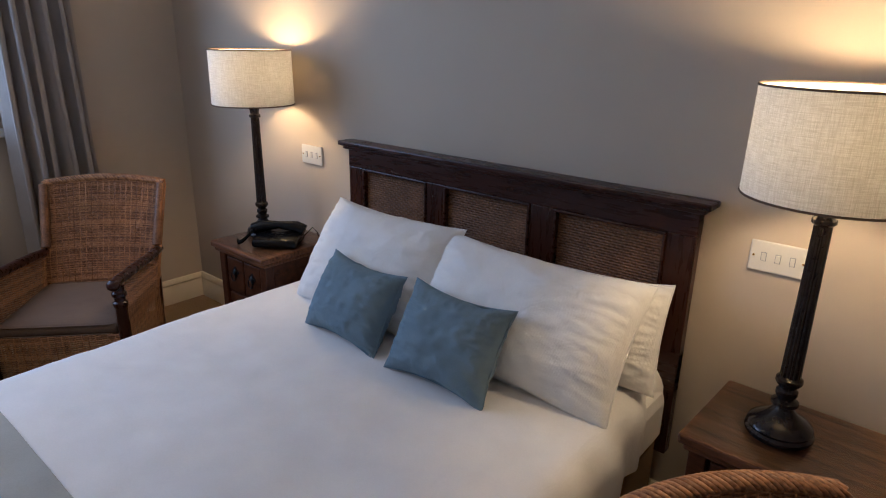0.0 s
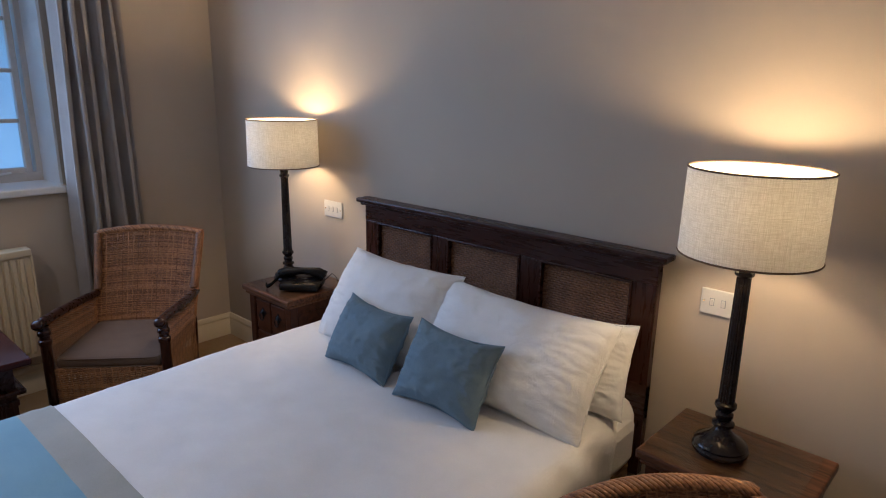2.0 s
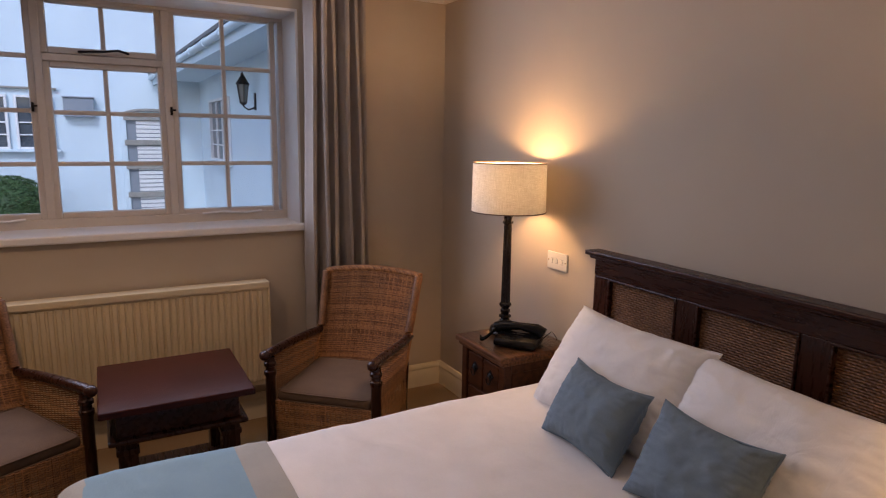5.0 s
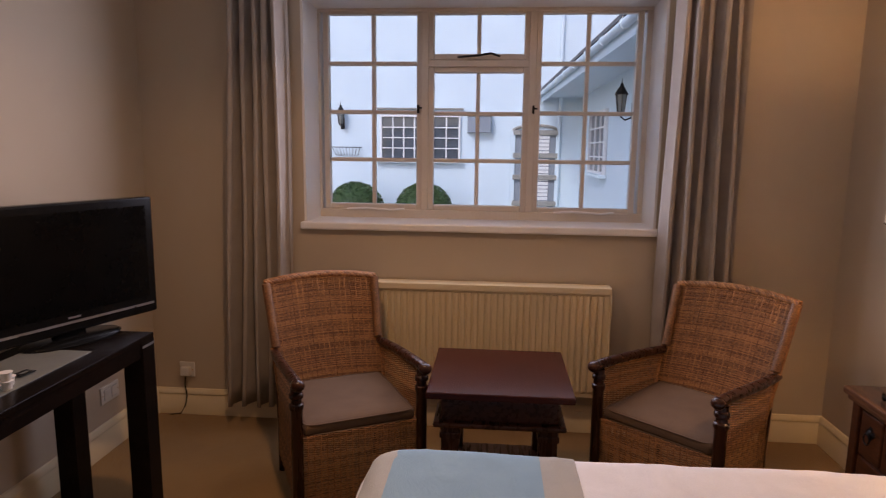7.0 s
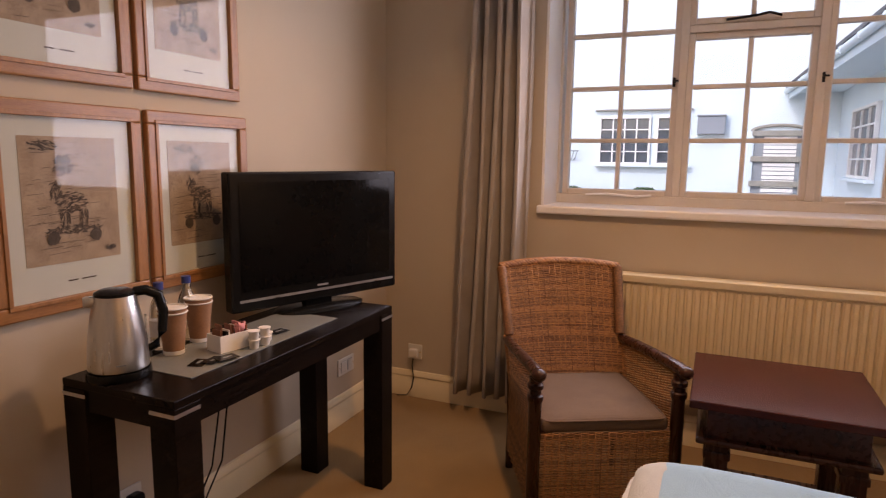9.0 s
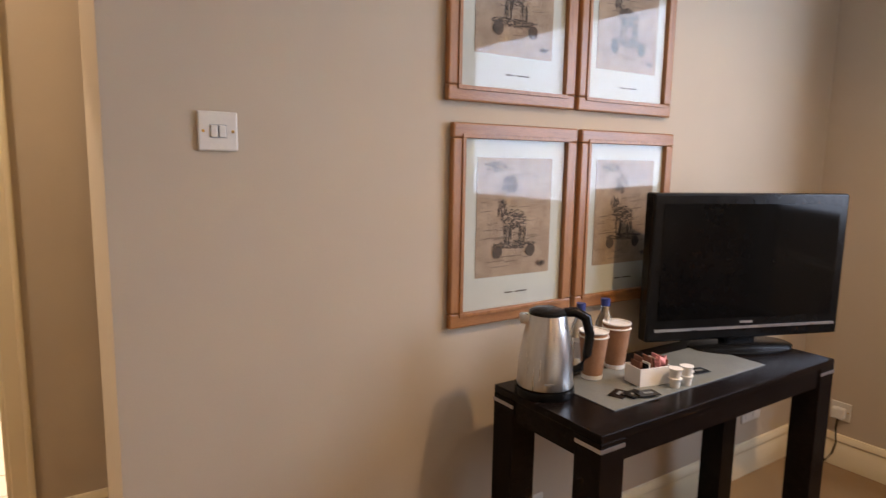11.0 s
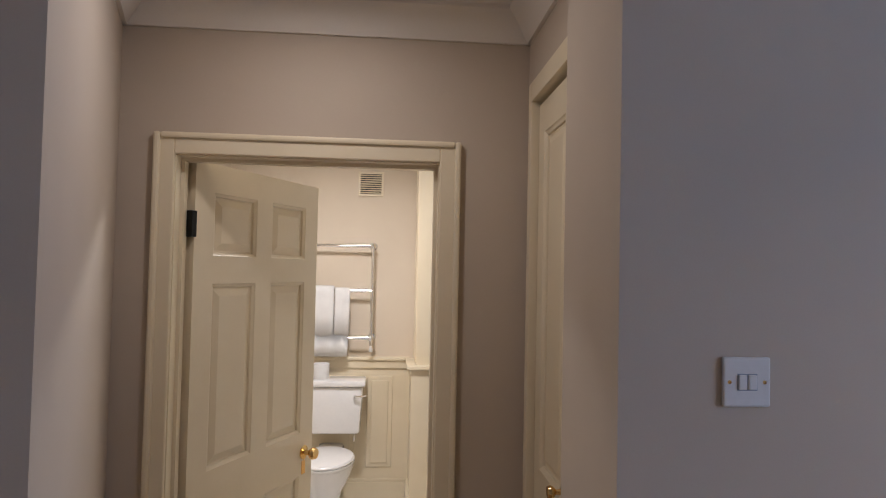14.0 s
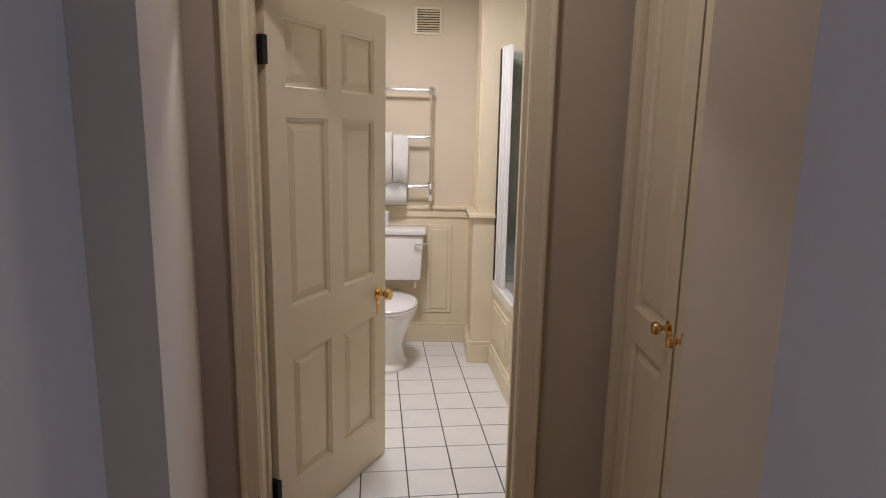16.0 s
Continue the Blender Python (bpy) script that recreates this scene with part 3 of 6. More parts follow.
def knob_parts(d, x, z, y, side, size=1.0):
    part("door_knob", lathe([(r_ * size, h_ * size) for r_, h_ in ((0.0, 0), (0.028, 0), (0.030, 0.004), (0.012, 0.010), (0.010, 0.030), (0.022, 0.040), (0.027, 0.052), (0.022, 0.064), (0.0, 0.068))], 24), M_BRASS, d, "polished brass knob", smooth=True,
         m=pose(x, y, z, -90 * side, 0, 0))


leaf_m = Matrix.Translation((0.742, -2.79, 0.008)) @ Matrix.Rotation(math.atan2(-0.685, -0.333), 4, "Z")
bath_door = panel_door("door_1", 0.765, 1.972, 0.042, [(0.095, 0.335, 0.20, 0.70), (0.43, 0.67, 0.20, 0.70), (0.095, 0.335, 0.885, 1.545), (0.43, 0.67, 0.885, 1.545), (0.095, 0.335, 1.645, 1.87), (0.43, 0.67, 1.645, 1.87)],
                       "half-open cream six-panel bathroom door", leaf_m)
for side in (-1, 1):
    knob_parts(bath_door, 0.70, 0.795, side * 0.021, side)
    part("escutcheon", boxes((0.686, 0.714, side * 0.021 - 0.002, side * 0.021 + 0.002, 0.70, 0.76), bevel=0.0015), M_BRASS, bath_door, "brass keyhole plate")
for z in (0.22, 1.752):
    part("hinge", boxes((-0.022, 0.002, -0.03, 0.03, z - 0.045, z + 0.045), bevel=0.002), M_IRON, bath_door, "dark steel hinge")
# closet doors, closed
for k, y0 in enumerate((-2.615, -2.222)):
    m = Matrix.Translation((-0.445, y0 + 0.004, 0.04)) @ Matrix.Rotation(radians(90), 4, "Z")
    c = panel_door("closet_door", 0.379, 2.13, 0.03, [(0.07, 0.315, 0.12, 0.86), (0.07, 0.315, 0.96, 2.03)], "closed cream panelled closet door with a brass knob", m)
    knob_parts(c, 0.345 if k == 0 else 0.055, 0.985, -0.015, -1, 0.68)
structure("trim_closet", boxes((-0.47, -0.402, -2.655, -2.615, 0, 2.25), (-0.47, -0.402, -2.615, YS - 0.351, 2.185, 2.25), (-0.56, -0.44, -2.62, YS - 0.351, 0.0, 0.035), bevel=0.003), M_TRIM, "cream closet frame", "trim")


# ---- bedroom furniture ----
def sheet_rows(x0, x1, y0, y1, ztop, hang, off, r=0.075, R=0.13, wrinkle=0.007, step=0.022, foot_only=True):
    """The soft top and hanging sides of a made bed, as rows of points."""
    x0, x1, y0, y1, ztop = x0 - off, x1 + off, y0 - off, y1 + (0 if foot_only else off), ztop + off
    prof = [(0.0, -hang), (0.0, -hang * 0.75), (0.0, -hang * 0.5), (0.0, -r), (r * 0.10, -r * 0.58), (r * 0.30, -r * 0.29), (r * 0.58, -r * 0.10), (r, 0.0)]

    def line(a, b, lo, hi):
        out = [(a + i, z) for i, z in prof] if lo else [(a, 0.0)]
        s, e = out[-1][0], (b - r if hi else b)
        n = max(2, int((e - s) / step))
        out += [(s + (e - s) * k / n, 0.0) for k in range(1, n)]
        return out + ([(b - i, z) for i, z in reversed(prof)] if hi else [(b, 0.0)])

    xs, ys = line(x0, x1, True, True), line(y0, y1, True, not foot_only)
    rows = []
    for y, zy in ys:
        row = []
        for x, zx in xs:
            px, py, z = x, y, min(zx, zy)
            for sx, cx in ((-1, x0 + R), (1, x1 - R)):
                dx, dy = (x - cx) * sx, (y0 + R) - y
                if dx > 0 and dy > 0:
                    m, h = max(dx, dy), math.hypot(dx, dy)
                    px, py = cx + sx * dx * m / h, (y0 + R) - dy * m / h
            nz = noise.noise(Vector((px * 3.1, py * 3.1, 0))) + 0.45 * noise.noise(Vector((px * 9, py * 6, 3)))
            gather = max(0.0, min(1.0, (py - 1.45) / 0.3)) * max(0.0, min(1.0, (px - (x1 - 0.32)) / 0.2))
            fold = 2.4 * gather * abs(math.sin(13 * px + 21 * py + 2.5 * noise.noise(Vector((px * 4, py * 4, 2))))) + (1 - abs(noise.noise(Vector((px * 2.4 + py * 1.1, py * 5.5 - px * 0.8, 5))))) ** 9
            if z > -0.01:
                z += wrinkle * nz + 0.004 * fold * min(1.0, abs(px - (x0 + x1) / 2) / 0.8 + 0.25)
            else:
                f = 0.016 * noise.noise(Vector((px * 7, py * 7, 9))) + 0.012 * max(0.0, min(1.0, (py - 1.35) / 0.35)) * math.sin(py * 34 + 3 * noise.noise(Vector((px * 5, py * 4, z * 6))))
                px += f if zx <= zy else 0
                py += f if zy < zx else 0
            px -= 0.045 * max(0.0, min(1.0, (py - 1.40) / 0.4)) ** 2 * max(0.0, (px - (x0 + x1) / 2) / ((x1 - x0) / 2)) ** 4
            row.append((px, py, ztop + z))
        rows.append(row)
    return rows


def sheet_part(name, rows, material, parent, y_range=None, label=""):
    bm = bmesh.new()
    if y_range:
        mid = len(rows[0]) // 2
        lo = [i for i, r in enumerate(rows) if r[mid][1] >= y_range[0]]
        hi = [i for i, r in enumerate(rows) if r[mid][1] <= y_range[1]]
        pick = rows[lo[0]:hi[-1] + 1]

        def cut(ra, rb, y):
            f = (y - ra[mid][1]) / max(rb[mid][1] - ra[mid][1], 1e-6)
            return [tuple(a + (b - a) * f for a, b in zip(p, q)) for p, q in zip(ra, rb)]
        if lo[0] > 0:
            pick = [cut(rows[lo[0] - 1], rows[lo[0]], y_range[0])] + pick
        if hi[-1] < len(rows) - 1:
            pick = pick + [cut(rows[hi[-1]], rows[hi[-1] + 1], y_range[1])]
        rows = pick
    grid_mesh(bm, rows)
    bmesh.ops.remove_doubles(bm, verts=bm.verts, dist=1e-5)
    return part(name, bm, material, parent, label, smooth="all")


BX0, BX1, BY0, BY1, BZ = -1.885, -0.315, -0.115, 1.942, 0.582


def bed():
    b = thing("bed", "made double bed with white cover on a tan divan", "bed")
    part("divan_base", boxes((BX0 + 0.05, BX1 - 0.05, BY0 + 0.06, BY1, 0.05, 0.36), bevel=0.02), M_DIVAN, b, "tan fabric divan base")
    for x in (BX0 + 0.14, BX1 - 0.14):
        for y in (BY0 + 0.16, BY1 - 0.12):
            part("bed_foot", lathe([(0.02, 0), (0.028, 0.02), (0.028, 0.06)], 16, centre=(x, y)), M_BLACKP, b, smooth=True)
    part("mattress", boxes((BX0 + 0.03, BX1 - 0.03, BY0 + 0.03, BY1 - 0.005, 0.36, 0.55), bevel=0.04), M_SHEET, b)
    sheet_part("bed_cover", sheet_rows(BX0, BX1, BY0, BY1, BZ, 0.20, 0.0), M_SHEET, b, label="smooth white cotton cover with soft creases")
    r = thing("bed_runner", "pale blue bed runner with stone borders at the bed foot", "bed runner")
    rows = sheet_rows(BX0, BX1, BY0, BY1, BZ, 0.205, 0.005)
    sheet_part("runner_centre", rows, M_RUNB, r, (-0.02, 0.415), "pale blue satin band")
    sheet_part("runner_border", rows, M_RUNC, r, (0.415, 0.52), "stone-coloured border band")
    sheet_part("runner_border", rows, M_RUNC, r, (-0.095, -0.02), "stone-coloured border band")


bed()


def weave(bm, P, nu, nv, amp, r, lift=0.0):
    """Woven strands over a surface P(u, v) -> (point, normal): rows wave over and under upright stakes."""
    for j in range(nv):
        v = (j + 0.5) / nv
        ring0 = None
        for i in range(nu * 2 + 1):
            u = i / (nu * 2)
            p, n = P(u, v)
            q, _ = P(u, min(v + 0.01, 1.0)) if v < 0.98 else P(u, v - 0.01)
            up = (q - p).normalized() * (1 if v < 0.98 else -1)
            slack = 1 + 0.22 * noise.noise(Vector((u * nu * 0.7, j * 0.9, nu)))
            c = p + n * (amp * slack * math.sin(math.pi * (i / 2 + j % 2)) + lift) + up * 0.0009 * noise.noise(Vector((u * 9, j * 3.3, 1)))
            ring = [bm.verts.new(c + n * r * 0.75), bm.verts.new(c + up * r), bm.verts.new(c - n * r * 0.75), bm.verts.new(c - up * r)]
            if ring0:
                for k in range(4):
                    bm.faces.new((ring0[k], ring0[(k + 1) % 4], ring[(k + 1) % 4], ring[k]))
            ring0 = ring
    return bm


def weave_part(name, P, w, h, material, parent, label="", pitch=0.0046, stake=0.0250, r=0.0025):
    bm = bmesh.new()
    nu, nv = max(4, int(w / stake)), max(3, int(h / pitch))
    weave(bm, P, nu, nv, 0.0036, r)
    for i in range(nu + 1):
        u = min(max(i / nu, 0.004), 0.996)
        tube([P(u, v)[0] for v in (0.0, 0.25, 0.5, 0.75, 1.0)], 0.0026, 4, bm)
    return tagged(part(name, bm, material, parent, label, smooth="all"), kind="stuff")


def surface(a, b, c, d, bow=0.0):
    """Bilinear patch a-b (bottom), d-c (top), bowed along its normal."""
    a, b, c, d = (Vector(p) for p in (a, b, c, d))
    n = (b - a).cross(d - a).normalized()

    def P(u, v):
        p = (a * (1 - u) + b * u) * (1 - v) + (d * (1 - u) + c * u) * v
        return p + n * bow * (1 - (2 * u - 1) ** 2), n
    return P


def wicker_chair(m, label):
    c = thing("wicker_armchair", label, "armchair", m, group="wicker armchairs")
    # front posts with turned rings, carried up to the arm ends
    for s in (-1, 1):
        x = 0.255 * s
        part("front_post", lathe([(0.020, 0), (0.023, 0.01), (0.023, 0.52), (0.028, 0.53), (0.028, 0.545), (0.021, 0.55), (0.021, 0.565), (0.028, 0.572), (0.028, 0.585), (0.022, 0.592), (0.022, 0.61)], 20, centre=(x, 0.25)), M_DARKV, c, smooth=True)
        pts = [(x, 0.290, 0.630), (x, 0.25, 0.632), (x * 1.01, 0.12, 0.622), (x * 1.015, 0.0, 0.611), (x * 1.015, -0.12, 0.599), (x * 1.0, -0.24, 0.587), (x * 0.98, -0.325, 0.576)]
        bm = tube(pts, [0.019, 0.021, 0.021, 0.021, 0.021, 0.020, 0.017], 14)
        arm = part("armrest", bm, M_DARK, c, "dark polished wooden armrest", smooth=True)
        part("arm_knob", lathe([(0.001, -0.023), (0.014, -0.020), (0.024, -0.009), (0.026, 0.002), (0.023, 0.013), (0.013, 0.021), (0.001, 0.023)], 18), M_DARK, arm, smooth=True, m=pose(x, 0.292, 0.630))
        part("cane_binding", tube([(x * 0.965, 0.232, 0.10), (x * 0.965, 0.232, 0.604), (x * 0.97, 0.12, 0.600), (x * 0.975, 0.0, 0.590), (x * 0.975, -0.12, 0.578), (x * 0.96, -0.27, 0.560)], 0.0052, 6), M_WICK, c, smooth="all")
        part("rear_leg", tube([(x * 0.9, -0.30, 0.0), (x * 0.92, -0.25, 0.25), (x * 0.95, -0.255, 0.45)], 0.018, 12), M_DARKV, c, smooth=True)
        tagged(part("side_panel", weave(bmesh.new(), surface((x, 0.235, 0.10), (x * 0.96, -0.265, 0.10), (x * 0.98, -0.300, 0.555), (x, 0.235, 0.618)), 20, 108, 0.0040, 0.0025), M_WICK, c, "woven cane side", smooth="all"), kind="stuff")
    # backrest: bowed, leaning back, slightly wider and arched at the top
    def back(u, v):
        w = 0.245 + 0.033 * v
        x = w * (2 * u - 1)
        arch = 0.020 * (1 - (2 * u - 1) ** 2) * v
        z = 0.40 + (0.475 + arch) * v
        y = -0.215 - 0.212 * v - 0.05 * (1 - (2 * u - 1) ** 2)
        return Vector((x, y, z)), Vector((0, 0.914, 0.406)).normalized()
    weave_part("backrest", back, 0.54, 0.49, M_WICK, c, "woven cane back")

    def back_rear(u, v):
        p, n = back(u, v)
        return p - n * 0.028, n
    weave_part("backrest_rear", back_rear, 0.54, 0.49, M_WICK, c, "woven cane back")
    # rolled side edges bound round with cane, and a plaited top rim
    for u in (0.0, 1.0):
        pts = [back(u, 0.42 + 0.575 * k / 90)[0] + Vector((0.015 * (1 - 2 * u), 0.004, 0)) for k in range(91)]
        part("side_roll", tube(pts, [0.0215 if k % 2 else 0.0180 for k in range(91)], 10), M_CANE, c, "edge roll bound with cane", smooth="all")
        pts = [back(u, k / 12 * 0.42)[0] for k in range(13)]
        part("side_edge", tube(pts, 0.010, 8), M_WICK, c, smooth="all")
    edge = [back(0.01 + 0.98 * k / 40, 1.0)[0] for k in range(41)]
    edge = [p - Vector((0, 0.0132, 0.0046)) for p in edge]
    bm = bmesh.new()
    for lane in range(6):
        ph = lane * math.pi / 3
        pts = []
        for i in range(len(edge) - 1):
            for f in (0, 0.34, 0.67):
                p = edge[i].lerp(edge[i + 1], f)
                a = (i + f) * 0.95 + ph
                pts.append(p + Vector((0, 0.020 * math.cos(a), 0.013 * math.sin(a))))
        tube(pts, 0.0062, 6, bm)
    part("back_rim", bm, M_WICK, c, "plaited cane rim", smooth="all")
    weave_part("front_apron", surface((-0.24, 0.252, 0.055), (0.24, 0.252, 0.055), (0.24, 0.252, 0.405), (-0.24, 0.252, 0.405)), 0.48, 0.35, M_WICK, c, "woven cane apron")
    part("seat_deck", boxes((-0.245, 0.245, -0.25, 0.245, 0.372, 0.398), bevel=0.006), M_WICK, c)
    # cushion
    bm = boxes((-0.230, 0.230, -0.235, 0.250, 0.400, 0.450), bevel=0.018)
    bmesh.ops.subdivide_edges(bm, edges=[e for e in bm.edges if e.calc_length() > 0.2], cuts=7, use_grid_fill=True)
    for v in bm.verts:
        if v.co.z > 0.425:
            v.co.z += 0.012 * max(0, 1 - (v.co.x / 0.23) ** 2) * max(0, 1 - (v.co.y / 0.25) ** 2) + 0.002 * noise.noise(v.co * 14)
    cushion = part("seat_cushion", bm, M_SEAT, c, "taupe fabric seat cushion with piping", smooth="all")
    for z in (0.405, 0.446):
        loop = [(0.226 * math.copysign(abs(math.cos(a)) ** 0.16, math.cos(a)), 0.007 + 0.242 * math.copysign(abs(math.sin(a)) ** 0.16, math.sin(a)), z) for a in [2 * math.pi * (k + 0.5) / 72 for k in range(72)]]
        part("piping", tube(loop, 0.0036, 6, closed=True), M_SEAT, cushion, smooth="all")
    return c


def facing(x, y, fx, fy):
    return pose(x, y, 0, 0, 0, math.degrees(math.atan2(fy, fx)) - 90)


ch1 = wicker_chair(facing(-2.573, -0.363, 0.881, 0.473), "woven cane armchair with dark arms beside the low table")
for m, label in ((facing(-2.592, 1.07, 0.747, -0.665), "woven cane armchair with dark arms in the window corner"), (facing(0.35, 0.98, 0.79, -0.61) @ Matrix.Diagonal((0.95, 1, 0.85, 1)), "woven cane armchair with its plaited rim beside the bed")):
    tagged(copy_thing(ch1, m), label)


def side_table():
    t = thing("side_table", "square dark mahogany side table before the radiator", "table", pose(-2.535, 0.30, 0))
    part("tabletop", boxes((-0.275, 0.275, -0.28, 0.28, 0.575, 0.602), bevel=0.005), M_MAHOG, t)
    part("apron", boxes((-0.215, 0.215, -0.225, 0.225, 0.468, 0.575), bevel=0.003), M_DARK, t)
    part("moulding", boxes((-0.245, 0.245, -0.255, 0.255, 0.448, 0.470), bevel=0.008), M_DARK, t)
    for sx in (-1, 1):
        for sy in (-1, 1):
            x, y = sx * 0.18, sy * 0.19
            part("leg", boxes((x - 0.035, x + 0.035, y - 0.035, y + 0.035, 0.0, 0.448), (x - 0.041, x + 0.041, y - 0.041, y + 0.041, 0.395, 0.420), bevel=0.004), M_DARKV, t)
    part("lower_shelf", boxes((-0.19, 0.19, -0.20, 0.20, 0.16, 0.185), bevel=0.004), M_DARK, t)


side_table()


def radiator():
    r = thing("radiator", "cream ribbed panel radiator below the window", "radiator")
    x0, y0, y1, z0, z1 = -3.195, -0.34, 0.86, 0.235, 0.785
    bm = bmesh.new()
    n = 34
    pitch = (y1 - y0 - 0.06) / n
    prof = [(0.0, y0)]
    for i in range(n):
        a = y0 + 0.03 + i * pitch
        prof += [(0.0, a + pitch * 0.10), (0.011, a + pitch * 0.26), (0.011, a + pitch * 0.74), (0.0, a + pitch * 0.90)]
    prof.append((0.0, y1))
    rows = []
    for z, k in ((z0, 0.0), (z0 + 0.02, 0.0), (z0 + 0.035, 1.0), (z1 - 0.009, 1.0), (z1 - 0.008, 0.0), (z1, 0.0)):
        rows.append([(x0 + d * k, y, z) for d, y in prof])
    grid_solid(bm, rows, (-0.012, 0, 0))
    part("front_panel", bm, M_RAD, r, "ribbed cream enamel panel")
    part("rear_panel", boxes((-3.27, -3.255, y0, y1, z0, z1)), M_RAD, r)
    part("top_grille", boxes((-3.275, x0 + 0.014, y0 - 0.004, y1 + 0.004, z1 + 0.002, z1 + 0.037), bevel=0.004), M_RAD, r)
    for y in (y0 - 0.006, y1 - 0.004):
        part("side_cover", boxes((-3.275, x0 + 0.012, y, y + 0.010, z0, z1 + 0.002), bevel=0.002), M_RAD, r)
    for y in (-0.1, 0.58):
        part("bracket", boxes((-3.302, -3.268, y, y + 0.04, 0.30, 0.70)), M_RAD, r)
    part("pipe", tube([(-3.235, y1 + 0.03, 0.0), (-3.235, y1 + 0.03, 0.26), (-3.235, y1, 0.27)], 0.008), M_RAD, r, smooth=True)
    part("pipe", tube([(-3.235, y0 - 0.03, 0.0), (-3.235, y0 - 0.03, 0.26), (-3.235, y0, 0.27)], 0.008), M_RAD, r, smooth=True)


radiator()


def headboard():
    h = thing("headboard", "dark-stained wooden headboard with three cane panels", "headboard")
    x0, x1, yf, yb = -1.822, -0.338, 1.945, 1.985
    cols = [(-1.735, -1.375), (-1.285, -0.90), (-0.805, -0.425)]
    part("top_moulding", boxes((x0 - 0.035, x1 + 0.035, 1.915, 1.996, 1.118, 1.138), (x0 - 0.018, x1 + 0.018, 1.928, 1.99, 1.104, 1.119), bevel=0.005), M_DARK, h)
    part("top_rail", boxes((x0, x1, yf, yb, 1.03, 1.106), bevel=0.003), M_DARK, h)
    part("bottom_rail", boxes((x0, x1, yf, yb, 0.52, 0.66), bevel=0.003), M_DARK, h)
    edges = [(x0, cols[0][0]), (cols[0][1], cols[1][0]), (cols[1][1], cols[2][0]), (cols[2][1], x1)]
    for a, b in edges:
        z0 = 0.30 if (a == x0 or b == x1) else 0.66
        part("stile", boxes((a, b, yf + 0.001, yb - 0.001, z0, 1.03), bevel=0.003), M_DARKV, h)
    for a, b in cols:
        bm = bmesh.new()
        weave(bm, surface((b, yf + 0.02, 0.66), (a, yf + 0.02, 0.66), (a, yf + 0.02, 1.03), (b, yf + 0.02, 1.03)), 26, 40, 0.003, 0.0042)
        box(bm, a, b, yf + 0.026, yb - 0.004, 0.66, 1.03)
        tagged(part("cane_panel", bm, M_CANE, h, "woven dark cane panel", smooth=True), kind="stuff")
        part("bead", boxes((a, b, yf - 0.004, yf + 0.02, 1.020, 1.030), (a, a + 0.010, yf - 0.004, yf + 0.02, 0.66, 1.020), (b - 0.010, b, yf - 0.004, yf + 0.02, 0.66, 1.020), bevel=0.003), M_DARK, h)


headboard()


def nightstand(m, label, w, d):
    """Local: front towards -y, back on y = 0."""
    n = thing("nightstand", label, "nightstand", m, group="nightstands")
    h, q = 0.66, w / 2 - 0.075
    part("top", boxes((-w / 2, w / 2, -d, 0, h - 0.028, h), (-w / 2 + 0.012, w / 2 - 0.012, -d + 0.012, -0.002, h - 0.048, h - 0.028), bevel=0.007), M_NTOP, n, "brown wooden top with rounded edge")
    part("glass_top", boxes((-w / 2 + 0.012, w / 2 - 0.035, -d + 0.012, -0.006, h + 0.001, h + 0.006)), M_PANE, n, "clear glass sheet")
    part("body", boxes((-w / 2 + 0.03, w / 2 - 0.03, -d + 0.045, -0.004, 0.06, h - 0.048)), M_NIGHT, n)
    for sx in (-1, 1):
        part("post", boxes((sx * (w / 2 - 0.045) - 0.022, sx * (w / 2 - 0.045) + 0.022, -d + 0.028, -d + 0.072, 0.0, h - 0.048), bevel=0.004), M_NIGHT, n)
        part("post", boxes((sx * (w / 2 - 0.045) - 0.022, sx * (w / 2 - 0.045) + 0.022, -0.05, -0.003, 0.0, h - 0.048), bevel=0.004), M_NIGHT, n)
        part("side_panel", boxes((sx * (w / 2 - 0.03) - 0.004, sx * (w / 2 - 0.03) + 0.004, -d + 0.075, -0.055, 0.09, h - 0.09), bevel=0.003), M_NIGHT, n)
    part("plinth", boxes((-w / 2 + 0.02, w / 2 - 0.02, -d + 0.03, -d + 0.05, 0.03, 0.09), bevel=0.005), M_NIGHT, n)
    for z0, z1, cols in ((0.43, 0.595, ((-q, -0.004), (0.004, q))), (0.265, 0.42, ((-q, q),)), (0.10, 0.255, ((-q, q),))):
        for a, b in cols:
            dr = part("drawer", boxes((a, b, -d + 0.034, -d + 0.05, z0, z1), bevel=0.005), M_NIGHT, n)
            cx, cz = (a + b) / 2, (z0 + z1) / 2
            bm = lathe([(0.0, 0), (0.014, 0), (0.014, 0.004), (0.006, 0.012), (0.0, 0.013)], 16)
            bmesh.ops.transform(bm, matrix=pose(cx, -d + 0.034, cz + 0.018, 90), verts=bm.verts)
            for k in range(4):
                a2 = k * math.pi / 2
                g = bmesh.ops.create_cone(bm, segments=4, radius1=0.013, radius2=0.011, depth=0.003, cap_ends=True)
                bmesh.ops.transform(bm, matrix=pose(cx + 0.016 * math.cos(a2), -d + 0.0325, cz + 0.018 + 0.016 * math.sin(a2), 90), verts=g["verts"])
            tube([(cx + 0.017 * math.cos(t), -d + 0.022, cz - 0.002 + 0.020 * math.sin(t)) for t in [2 * math.pi * k / 20 for k in range(20)]], 0.0032, 6, bm, closed=True)
            part("ring_pull", bm, M_IRON, dr, "black iron ring pull", smooth=True)
    return n


